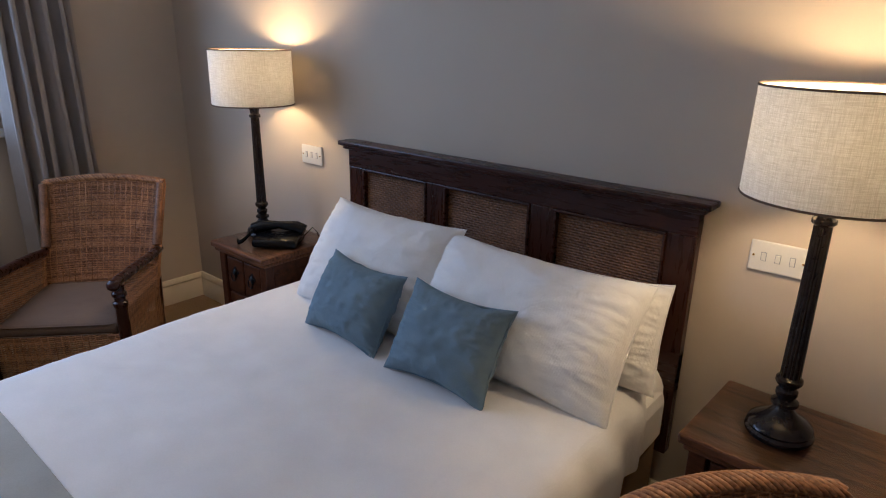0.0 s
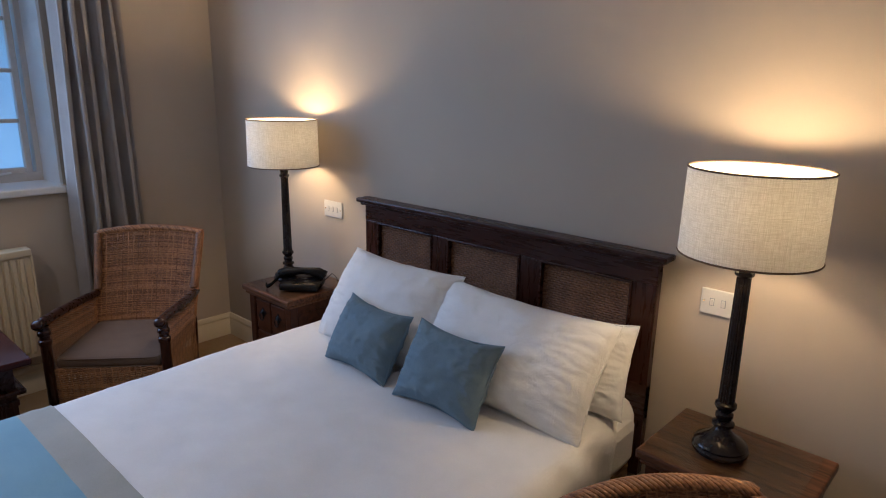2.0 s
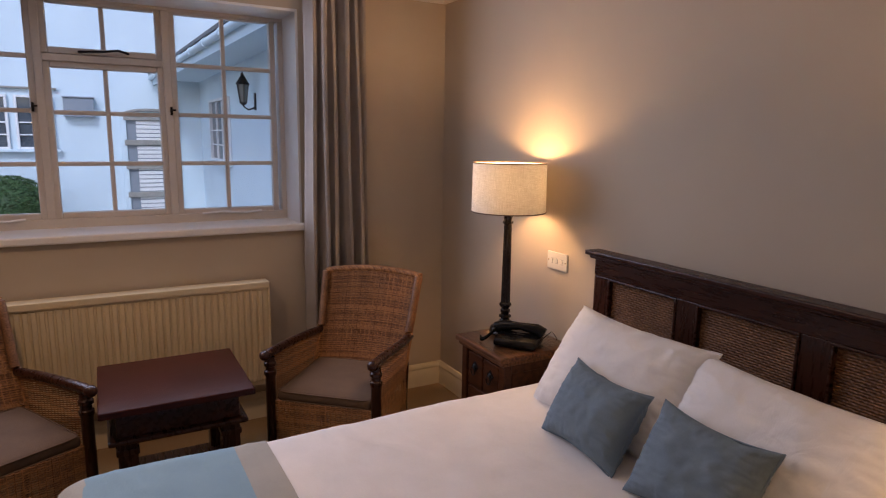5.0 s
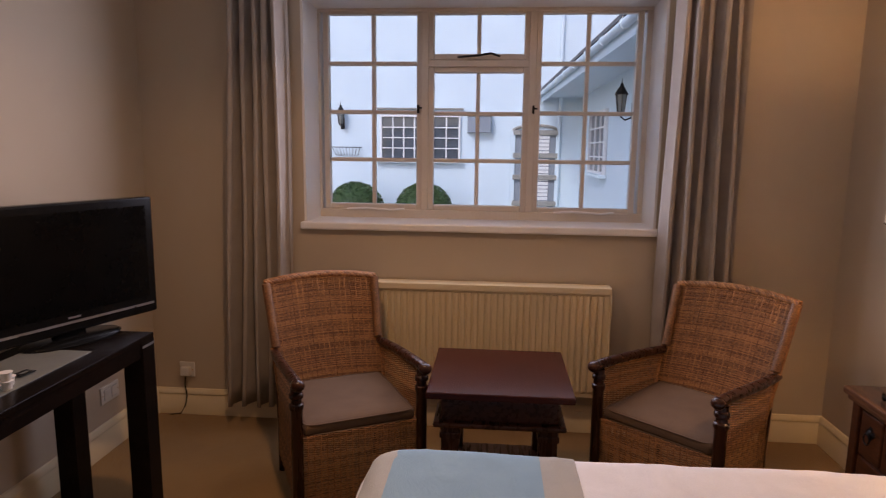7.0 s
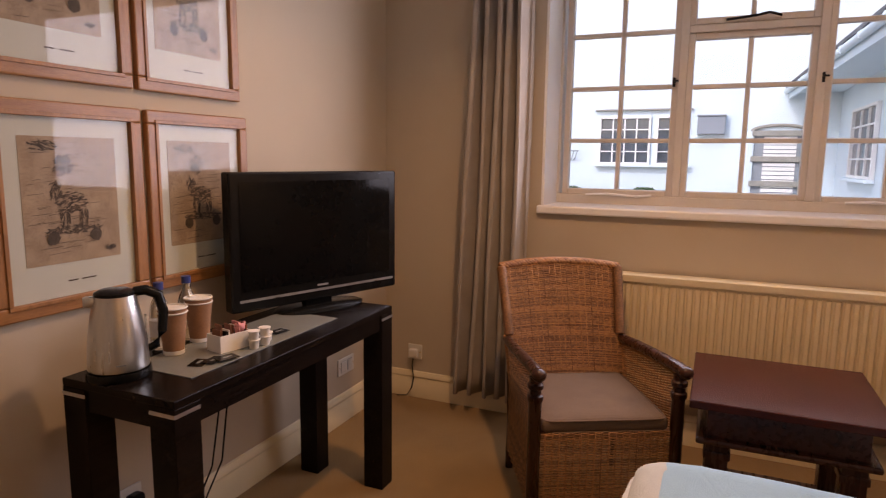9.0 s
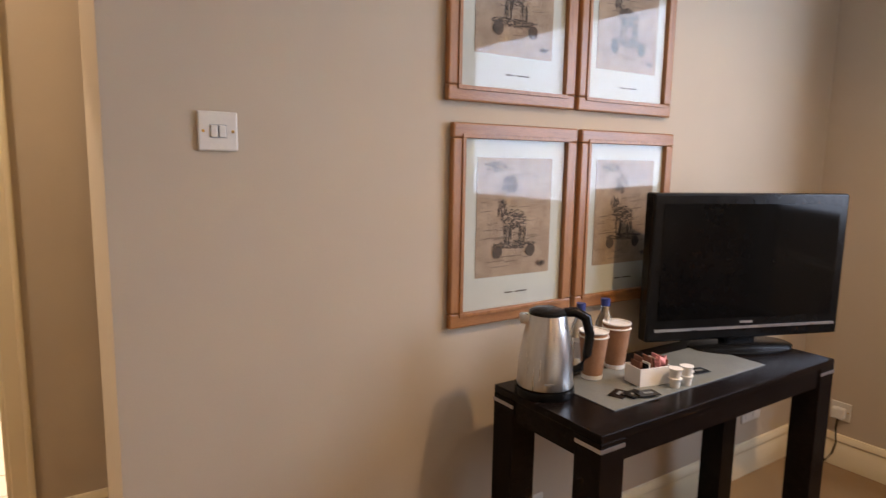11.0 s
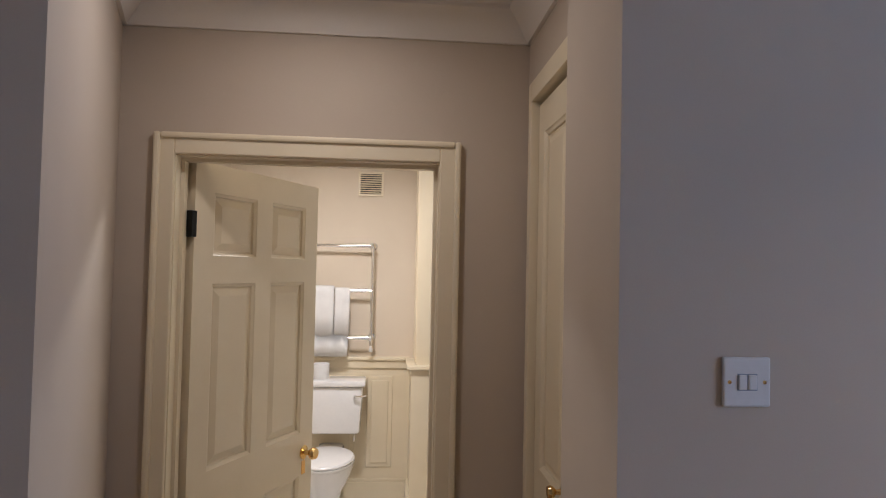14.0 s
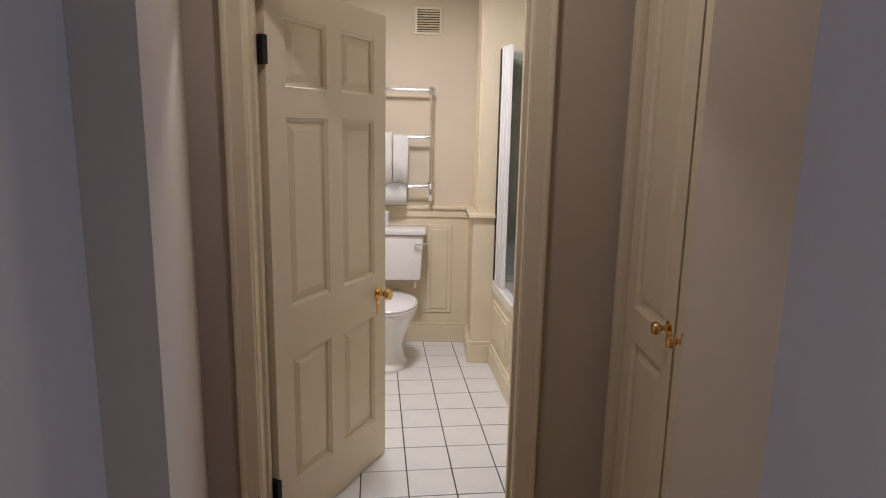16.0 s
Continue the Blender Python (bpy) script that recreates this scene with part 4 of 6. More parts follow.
nightstand(pose(-2.165, 1.975, 0), "dark brown carved nightstand with iron ring pulls", 0.41, 0.405)
nightstand(pose(0.045, 1.892, 0, 0, 0, -2), "brown wooden nightstand with a clear glass top beside the bed", 0.445, 0.352)


def table_lamp(m, label, dz):
    """dz: height of the shade's lower rim over the base."""
    l = thing("table_lamp", label, "table lamp", m, group="bedside lamps")
    h = dz
    part("base", lathe([(0.072, 0), (0.076, 0.006), (0.076, 0.012), (0.070, 0.018), (0.073, 0.024), (0.070, 0.031), (0.052, 0.042), (0.034, 0.056), (0.024, 0.068), (0.019, 0.076)], 48), M_BRONZE, l, "round dark bronze base", smooth=True)
    part("collar", lathe([(0.019, 0.076), (0.030, 0.082), (0.030, 0.090), (0.018, 0.097), (0.024, 0.108), (0.024, 0.118), (0.017, 0.125), (0.026, 0.135), (0.030, 0.142), (0.029, 0.150), (0.022, 0.156)], 32), M_BRONZE, l, smooth=True)
    bm = bmesh.new()
    seg = 48
    rings = []
    for z, r in ((0.156, 0.0225), (h - 0.062, 0.0185)):
        rings.append([bm.verts.new(((r - (0.0022 if k % 3 == 0 else 0)) * math.cos(2 * math.pi * k / seg), (r - (0.0022 if k % 3 == 0 else 0)) * math.sin(2 * math.pi * k / seg), z)) for k in range(seg)])
    for k in range(seg):
        bm.faces.new((rings[0][k], rings[0][(k + 1) % seg], rings[1][(k + 1) % seg], rings[1][k]))
    part("stem", bm, M_BRONZE, l, "reeded dark bronze stem")
    part("capital", lathe([(0.019, h - 0.062), (0.025, h - 0.056), (0.025, h - 0.048), (0.019, h - 0.042), (0.021, h - 0.024), (0.028, h - 0.012), (0.030, h - 0.004), (0.012, h), (0.012, h + 0.045)], 32), M_BRONZE, l, smooth=True)
    # Carrier disc made extra wide to hold back the bulb's downward light.
    part("ring_carrier", lathe([(0.012, h + 0.003), (0.060, h + 0.003), (0.060, h + 0.008), (0.012, h + 0.008)], 32), M_PLASTIC, l, "white shade carrier ring, widened to block light below", smooth=True)
    hs, r0, r1 = 0.228, 0.176, 0.173
    bm = bmesh.new()
    grid_mesh(bm, [[(r * math.cos(2 * math.pi * k / 72), r * math.sin(2 * math.pi * k / 72), z) for k in range(73)] for r, z in ((r0, h), (r0 - 0.001, h + hs * 0.33), (r1 + 0.001, h + hs * 0.66), (r1, h + hs))])
    bmesh.ops.remove_doubles(bm, verts=bm.verts, dist=1e-6)
    shade = part("shade", bm, M_SHADE, l, "cream slub-linen drum shade, lit", smooth="all")
    for z, r in ((h, r0), (h + hs, r1)):
        part("shade_rim", tube([(r * math.cos(2 * math.pi * k / 64), r * math.sin(2 * math.pi * k / 64), z) for k in range(64)], 0.0028, 6, closed=True), M_SEAT, shade, smooth="all")
    for k in range(3):
        a = 2 * math.pi * k / 3 + 0.4
        part("spoke", tube([(0.012 * math.cos(a), 0.012 * math.sin(a), h + 0.006), (r0 * math.cos(a), r0 * math.sin(a), h + 0.004)], 0.0018, 5), M_SILVER, l)
    return l


table_lamp(pose(-0.004, 1.702, 0.667), "tall dark reeded lamp with a lit cream linen drum shade", 0.585)
table_lamp(pose(-2.258, 1.785, 0.667), "tall dark reeded lamp with a lit cream shade behind the telephone", 0.600)


# ---- pillows and cushions ----
def pillow_mesh(w, h, t, seed, pinch=0.10, n=60, crease=0.006):
    """A stuffed case in the x-z plane, thick along y, with pulled-out corners and soft creases."""
    bm = bmesh.new()
    for s in (1, -1):
        rows = []
        for j in range(n + 1):
            row = []
            for i in range(n + 1):
                u, v = 2 * i / n - 1, 2 * j / n - 1
                k = max(0.0, (1 - abs(u) ** 2.6) * (1 - abs(v) ** 2.6))
                y = s * t / 2 * k ** 0.48
                x = u * w / 2 * (1 - pinch * (1 - v * v) * abs(u) ** 3 * 0.5)
                z = v * h / 2 * (1 - pinch * (1 - u * u) * abs(v) ** 3 * 0.9)
                q = Vector((u * 2.3 + seed * 7, v * 2.3, s * 2.0))
                wr = noise.noise(q) + 0.6 * noise.noise(q * 2.7)
                rad = abs(math.sin(5 * math.atan2(v, u) * 2 + 3 * noise.noise(q))) * (abs(u * v)) ** 1.2
                y += s * (crease * wr * k ** 0.4 - crease * 1.3 * rad * k ** 0.3)
                ru = (1 - abs(noise.noise(Vector((u * 1.3 + seed * 3, v * 6.5 + wr * 0.4, s * 3.0))))) ** 7
                rv = (1 - abs(noise.noise(Vector((u * 6.5 + wr * 0.4, v * 1.3 + seed * 5, s * 4.0))))) ** 7
                y -= s * crease * 1.5 * k ** 0.35 * (ru * abs(u) ** 2.5 + rv * abs(v) ** 2.5)
                row.append((x + 0.004 * wr * (1 - k), y, z + 0.006 * noise.noise(q * 1.3) * (1 - k)))
            rows.append(row if s > 0 else row[::-1])
        grid_mesh(bm, rows)
    bmesh.ops.remove_doubles(bm, verts=bm.verts, dist=0.0008)
    return bm


def pillow(name, w, h, t, x, y, z, lean, turn, material, label, category, seed, group, roll=0, pinch=0.10, piping=0, crease=0.006):
    """x, y, z: middle of the lower edge; lean: degrees back from upright."""
    m = Matrix.Translation((x, y, z)) @ Euler((0, 0, radians(turn))).to_matrix().to_4x4() @ Matrix.Rotation(radians(-lean), 4, "X") @ Matrix.Rotation(radians(roll), 4, "Y") @ Matrix.Translation((0, 0, h / 2))
    ob = tagged(part(name, pillow_mesh(w, h, t, seed, pinch, crease=crease), material, smooth="all", m=m), label, category, group)
    if piping:
        loop = []
        for a, b in (((-1, -1), (1, -1)), ((1, -1), (1, 1)), ((1, 1), (-1, 1)), ((-1, 1), (-1, -1))):
            for k in range(20):
                u, v = a[0] + (b[0] - a[0]) * k / 20, a[1] + (b[1] - a[1]) * k / 20
                loop.append((u * w / 2 * (1 - pinch * (1 - v * v) * abs(u) ** 3 * 0.5), 0, v * h / 2 * (1 - pinch * (1 - u * u) * abs(v) ** 3 * 0.9)))
        part("seam", tube(loop, piping, 6, closed=True), material, ob, smooth="all")
    return ob


PG, CG = "bed pillows", "blue cushions"
pillow("pillow", 0.60, 0.30, 0.14, -1.42, 1.735, 0.58, 27, 0, M_PILLOW, "white cotton pillow against the headboard", "pillow", 11, PG)
pillow("pillow", 0.46, 0.325, 0.16, -0.56, 1.745, 0.58, 27, 0, M_PILLOW, "white cotton pillow behind another pillow", "pillow", 12, PG, roll=-6, piping=0.003, crease=0.008)
pillow("pillow", 0.66, 0.435, 0.22, -1.395, 1.56, 0.574, 35, 0, M_PILLOW, "plump white cotton pillow leaning back", "pillow", 3, PG, piping=0.003, crease=0.008)
pillow("pillow", 0.745, 0.425, 0.22, -0.745, 1.55, 0.570, 35, 0, M_PILLOW, "plump white creased cotton pillow leaning back", "pillow", 5, PG, piping=0.003, crease=0.008)
pillow("cushion", 0.37, 0.285, 0.16, -1.288, 1.405, 0.583, 31, -2, M_BLUE, "small dusty-blue cushion leaning on a pillow", "cushion", 21, CG, roll=1, pinch=0.17, piping=0.003, crease=0.008)
pillow("cushion", 0.375, 0.295, 0.16, -0.855, 1.39, 0.583, 31, 2, M_BLUE, "small dusty-blue cushion leaning on a pillow", "cushion", 22, CG, roll=1, pinch=0.17, piping=0.003, crease=0.008)


# ---- fittings on the walls ----
def plate(name, m, w, h, rockers, label, screws=True):
    """A moulded wall plate in local x-z, front towards -y."""
    p = thing(name, label, "light switch" if "switch" in name else "socket", m)
    part("faceplate", boxes((-w / 2, w / 2, -0.009, 0, -h / 2, h / 2), bevel=0.0035), M_PLASTIC, p)
    for x, rw, rh in rockers:
        # Thin grey plate paints the shade of the gap round each rocker.
        part("rocker_gap_shade", boxes((x - rw / 2 - 0.0016, x + rw / 2 + 0.0016, -0.0094, -0.0085, -rh / 2 - 0.0016, rh / 2 + 0.0016)), M_GREYBOX, p, "grey plate standing in for the shadow gap round the rocker")
        part("rocker", boxes((x - rw / 2, x + rw / 2, -0.0125, -0.008, -rh / 2, rh / 2), bevel=0.0018), M_PLASTIC, p)
    if screws:
        for s in (-1, 1):
            part("screw", lathe([(0.0, 0), (0.0035, 0), (0.003, 0.0012), (0.0, 0.0014)], 12), M_BRASS, p, m=pose(s * (w / 2 - 0.011), -0.009, 0, 90))
    return p


THREE = [(-0.036, 0.011, 0.022), (0.0, 0.011, 0.022), (0.036, 0.011, 0.022)]
plate("switch_plate", pose(-2.135, YN, 1.03), 0.146, 0.086, THREE, "white plastic three-switch plate above the nightstand")
plate("switch_plate", pose(-0.133, YN, 1.005), 0.146, 0.086, THREE, "white plastic three-switch plate behind the lamp")
plate("switch_plate", pose(-0.572, YS, 1.438, 0, 0, 180), 0.086, 0.086, [(-0.009, 0.015, 0.026), (0.009, 0.015, 0.026)], "white plastic double light switch on the wall")
so = plate("wall_socket", pose(XW, -1.447, 0.262, 0, 0, 90), 0.086, 0.086, [], "white plastic socket with a plug and black cord")
part("plug", boxes((-0.026, 0.026, -0.045, -0.009, -0.03, 0.022), bevel=0.008), M_PLASTIC, so)
part("cord", tube([(0, -0.03, -0.03), (0.004, -0.05, -0.07), (0.01, -0.045, -0.14), (-0.004, -0.04, -0.2), (-0.03, -0.05, -0.245), (-0.09, -0.05, -0.255)], 0.0035, 6), M_BLACKP, so, smooth=True)
plate("wall_socket", pose(-2.86, YS, 0.29, 0, 0, 180), 0.146, 0.086, [(-0.03, 0.04, 0.05), (0.03, 0.04, 0.05)], "white plastic double socket low on the wall")
sk = plate("wall_socket", pose(-1.56, YS, 0.235, 0, 0, 180), 0.086, 0.086, [], "white plastic socket with a black plug")
part("plug", boxes((-0.025, 0.025, -0.05, -0.009, -0.028, 0.024), bevel=0.01), M_BLACKP, sk, "black plug")
part("cord", tube([(0, -0.035, -0.028), (-0.005, -0.06, -0.08), (-0.02, -0.07, -0.16), (-0.03, -0.075, -0.228)], 0.0035, 6), M_BLACKP, sk, smooth=True)


# ---- telephone ----
def telephone():
    t = thing("telephone", "black corded telephone on the nightstand", "telephone", pose(-2.085, 1.745, 0.667, 0, 0, 37))
    bm = boxes((-0.10, 0.10, -0.075, 0.075, 0.0, 0.034), bevel=0.012)
    for v in bm.verts:
        if v.co.z > 0.02:
            v.co.z += 0.03 * (v.co.y + 0.075) / 0.15
    part("base", bm, M_BLACKP, t, smooth=True)
    pts = [(-0.115, 0.02, 0.058), (-0.08, 0.02, 0.076), (0.0, 0.02, 0.081), (0.08, 0.02, 0.076), (0.115, 0.02, 0.058)]
    hs = part("handset", tube(pts, [0.028, 0.026, 0.017, 0.026, 0.028], 14), M_BLACKP, t, smooth=True)
    for i in range(4):
        for j in range(3):
            part("key", boxes((-0.03 + 0.022 * j, -0.015 + 0.022 * j, -0.062 + 0.018 * i, -0.050 + 0.018 * i, 0.034 + 0.0036 * i, 0.0385 + 0.0036 * i)), M_BLACKP, t)
    pts = []
    for k in range(150):
        f = k / 149
        c = Vector((-0.105 - 0.08 * f, 0.0 - 0.06 * math.sin(f * 3), 0.055 * (1 - f) ** 2 + 0.011))
        pts.append(c + Vector((0, 0.008 * math.cos(k * 1.1), 0.008 * math.sin(k * 1.1))))
    part("coiled_cord", tube(pts, 0.0028, 5), M_BLACKP, t, smooth="all")
    part("line_cord", tube([(0.09, 0.07, 0.012), (0.13, 0.10, 0.05), (0.155, 0.09, 0.03), (0.15, 0.12, 0.004)], 0.0022, 5), M_BLACKP, t, smooth="all")


telephone()


# ---- desk with television and tea tray things ----
DX0, DX1, DY0, DY1, DZ = -2.40, -1.285, -1.515, -1.115, 0.755


def desk():
    d = thing("console_desk", "black-brown console desk with silver corner strips and a glass inlay", "desk")
    part("desk_top", boxes((DX0, DX1, DY0, DY1, DZ - 0.022, DZ), bevel=0.003), M_BLACKW, d)
    part("glass_inlay", boxes((-2.13, -1.425, -1.44, -1.20, DZ - 0.001, DZ + 0.0025)), M_FROST, d, "grey frosted glass inlay")
    part("apron", boxes((DX0 + 0.006, DX1 - 0.006, DY1 - 0.026, DY1 - 0.006, 0.672, DZ - 0.022), (DX0 + 0.006, DX1 - 0.006, DY0 + 0.006, DY0 + 0.026, 0.672, DZ - 0.022),
                         (DX0 + 0.006, DX0 + 0.026, DY0 + 0.026, DY1 - 0.026, 0.672, DZ - 0.022), (DX1 - 0.026, DX1 - 0.006, DY0 + 0.026, DY1 - 0.026, 0.672, DZ - 0.022)), M_BLACKW, d)
    for x in (DX0, DX1 - 0.085):
        for y in (DY0, DY1 - 0.085):
            leg = part("leg", boxes((x, x + 0.085, y, y + 0.085, 0.0, DZ - 0.0225), bevel=0.002), M_BLACKW, d)
            ox, oy = (-0.001 if x == DX0 else 0.001), (-0.001 if y == DY0 else 0.001)
            part("silver_strip", boxes((x + ox, x + 0.085 + ox, y + oy, y + 0.085 + oy, DZ - 0.046, DZ - 0.036)), M_SILVER, leg, "brushed silver corner strip")


desk()


def television():
    m = Matrix.Translation((-2.262, -1.365, DZ)) @ Matrix.Rotation(math.atan2(0.267, -0.718), 4, "Z")
    t = thing("television", "black flat-screen television, switched off, on the desk", "television", m)
    # local x runs from the right-hand end to the left, +y is the back
    w, z0, z1 = 0.766, 0.035, 0.535
    part("housing", boxes((-w / 2, w / 2, 0.0, 0.055, z0, z1), bevel=0.008), M_BLACKP, t, m=pose(0, -0.02, 0))
    part("rear_cover", boxes((-w / 2 + 0.08, w / 2 - 0.08, 0.055, 0.10, z0 + 0.06, z1 - 0.08), bevel=0.02), M_BLACKP, t, m=pose(0, -0.02, 0))
    part("screen", boxes((-w / 2 + 0.038, w / 2 - 0.038, -0.0225, -0.0195, z0 + 0.075, z1 - 0.035)), M_SCREEN, t, "dark glossy screen")
    part("silver_line", boxes((-w / 2 + 0.03, w / 2 - 0.02, -0.0245, -0.019, z0 + 0.036, z0 + 0.045)), M_SILVER, t, "thin silver line")
    part("maker_badge", boxes((-0.025, 0.025, -0.0225, -0.0195, z0 + 0.055, z0 + 0.062)), M_SILVER, t, "small silver badge bar")
    part("neck", boxes((-0.06, 0.06, 0.0, 0.045, 0.008, 0.07), bevel=0.006), M_BLACKP, t)
    part("stand_base", lathe([(0.001, 0.0), (0.17, 0.0), (0.172, 0.006), (0.16, 0.012), (0.05, 0.018), (0.001, 0.018)], 40), M_BLACKP, t, smooth=True, m=Matrix.Diagonal((1.15, 0.62, 1, 1)))
    return t


television()
part_cords = thing("television_cable", "two thin black cables hanging below the desk", "cable")
for k in range(2):
    part("cable", tube([(-1.92 - 0.03 * k, -1.53, 0.73), (-1.90 - 0.04 * k, -1.56, 0.45), (-1.86 - 0.05 * k, -1.57, 0.22), (-1.74 - 0.04 * k, -1.57, 0.06), (-1.66 - 0.05 * k, -1.57, 0.006)], 0.0035, 6), M_BLACKP, part_cords, smooth="all")


def kettle():
    k = thing("kettle", "brushed steel electric kettle with black base and handle", "kettle", pose(-1.365, -1.395, DZ, 0, 0, 145))
    part("power_base", lathe([(0.001, 0), (0.080, 0), (0.082, 0.006), (0.080, 0.022), (0.001, 0.024)], 40), M_BLACKP, k, smooth=True)
    part("jug", lathe([(0.001, 0.026), (0.076, 0.026), (0.077, 0.032), (0.072, 0.10), (0.062, 0.17), (0.052, 0.215), (0.050, 0.222), (0.001, 0.222)], 48), M_STEEL, k, "brushed steel jug", smooth=True)
    part("lid", lathe([(0.001, 0.222), (0.051, 0.222), (0.050, 0.230), (0.036, 0.237), (0.001, 0.239)], 40), M_BLACKP, k, smooth=True)
    part("spout", boxes((-0.075, -0.045, -0.016, 0.016, 0.195, 0.222), bevel=0.006), M_STEEL, k, smooth=True)
    pts = [(0.045, 0, 0.226), (0.075, 0, 0.228), (0.105, 0, 0.212), (0.117, 0, 0.165), (0.112, 0, 0.11), (0.095, 0, 0.072), (0.070, 0, 0.062)]
    part("handle", tube(pts, [0.013, 0.014, 0.0145, 0.013, 0.0125, 0.012, 0.010], 14), M_BLACKP, k, "black plastic handle", smooth=True)
    part("water_gauge", boxes((0.068, 0.074, -0.008, 0.008, 0.08, 0.16), bevel=0.003), M_BOTTLE, k)
    part("rating_mark", boxes((-0.012, 0.012, -0.0768, -0.0745, 0.045, 0.049)), M_GREYBOX, k)


kettle()


def paper_cup(x, y, label):
    c = thing("paper_cup_stack", label, "paper cup", pose(x, y, DZ + 0.003), group="paper cups")
    for i in range(2):
        cup = part("cup", lathe([(0.001, 0.0), (0.029, 0.0), (0.029, 0.003), (0.0415, 0.126), (0.0405, 0.126), (0.028, 0.006), (0.001, 0.006)], 40), M_CUP, c, smooth=True, m=pose(0, 0, 0.014 * i))
        part("rolled_rim", tube([(0.0415 * math.cos(2 * math.pi * k / 40), 0.0415 * math.sin(2 * math.pi * k / 40), 0.127) for k in range(40)], 0.0026, 6, closed=True), M_PAPER, cup, smooth="all")
        part("liner", lathe([(0.0395, 0.1255), (0.0402, 0.1255), (0.0300, 0.030), (0.0292, 0.030)], 40), M_PAPER, cup, smooth=True)
        if i == 0:
            part("foot_band", lathe([(0.0285, 0.0005), (0.0296, 0.0005), (0.0309, 0.013), (0.0300, 0.013)], 40), M_PAPER, cup, smooth=True)
    part("wooden_stirrer", boxes((0.01, 0.016, 0.0, 0.0016, 0.03, 0.175)), M_PAPER, c, m=pose(0, 0, 0, 6, 5, 20))


paper_cup(-1.562, -1.405, "two stacked brown ribbed paper cups")
paper_cup(-1.695, -1.435, "two stacked brown paper cups with a stirrer")


def bottle(x, y):
    b = thing("water_bottle", "small clear water bottle with a blue cap", "bottle", pose(x, y, DZ + 0.003), group="water bottles")
    part("glass_body", lathe([(0.001, 0.0), (0.028, 0.0), (0.030, 0.006), (0.030, 0.11), (0.026, 0.135), (0.013, 0.165), (0.012, 0.185), (0.001, 0.185)], 32), M_BOTTLE, b, smooth=True)
    part("cap", lathe([(0.001, 0.183), (0.0145, 0.183), (0.0145, 0.205), (0.001, 0.206)], 24), M_CAPB, b, "blue screw cap", smooth=True)
    part("paper_label", lathe([(0.0303, 0.04), (0.0306, 0.04), (0.0306, 0.09), (0.0303, 0.09)], 32), M_PAPER, b, smooth=True)


bottle(-1.585, -1.482)
bottle(-1.70, -1.488)


def sachet_box():
    b = thing("sachet_box", "white card box filled with sugar and coffee sachets", "box", pose(-1.675, -1.295, DZ + 0.003, 0, 0, -12))
    part("tray", boxes((-0.055, 0.055, -0.034, 0.034, 0.0, 0.004), (-0.055, 0.055, -0.034, -0.031, 0.004, 0.052), (-0.055, 0.055, 0.031, 0.034, 0.004, 0.052), (-0.055, -0.052, -0.031, 0.031, 0.004, 0.052), (0.052, 0.055, -0.031, 0.031, 0.004, 0.052)), M_PAPER, b)
    rng = random.Random(5)
    for i in range(12):
        mat = (M_BROWNP, M_BROWNP, M_PINK, M_PAPER, M_BLACKP)[i % 5]
        x = -0.045 + 0.008 * i
        part("sachet", boxes((x - 0.002, x + 0.002, -0.02, 0.02, 0.006, 0.06 + rng.uniform(0, 0.02)), bevel=0.001), mat, b, m=pose(0, rng.uniform(-0.008, 0.008), 0, 0, rng.uniform(-8, 8), rng.uniform(-9, 9)))
    part("crumpled_wrapper", pillow_mesh(0.04, 0.03, 0.022, 8, n=8), M_PINK, b, "pink paper wrapper", smooth="all", m=pose(-0.03, 0.015, 0.062))


sachet_box()


def milk_pot(x, y, z):
    p = thing("milk_pot", "tiny white plastic milk pot", "milk pot", pose(x, y, z), group="milk pots")
    part("pot", lathe([(0.001, 0), (0.0135, 0), (0.0165, 0.026), (0.001, 0.026)], 20), M_PLASTIC, p, smooth=True)
    part("foil_lid", lathe([(0.001, 0.0262), (0.0195, 0.0262), (0.0195, 0.0275), (0.001, 0.0278)], 20), M_PAPER, p, smooth=True)
    return p


for x, y in ((-1.705, -1.225), (-1.752, -1.222), (-1.745, -1.262), (-1.79, -1.245)):
    milk_pot(x, y, DZ + 0.003)
for x, y in ((-1.705, -1.225), (-1.752, -1.222)):
    milk_pot(x, y, DZ + 0.0312)
for i, (x, y, r) in enumerate(((-1.525, -1.27, 20), (-1.555, -1.245, 5), (-1.585, -1.225, -15), (-1.83, -1.29, 30), (-1.88, -1.27, -8))):
    s = thing("coffee_sachet", "flat black coffee sachet with pale print", "sachet", pose(x, y, DZ + 0.0032 + 0.0022 * (i % 3), 0, 0, r), group="coffee sachets")
    part("packet", boxes((-0.032, 0.032, -0.022, 0.022, 0, 0.002), bevel=0.0008), M_BLACKP, s)
    part("print_bar", boxes((-0.018, 0.010, -0.006, 0.004, 0.002, 0.0023)), M_FROST, s)


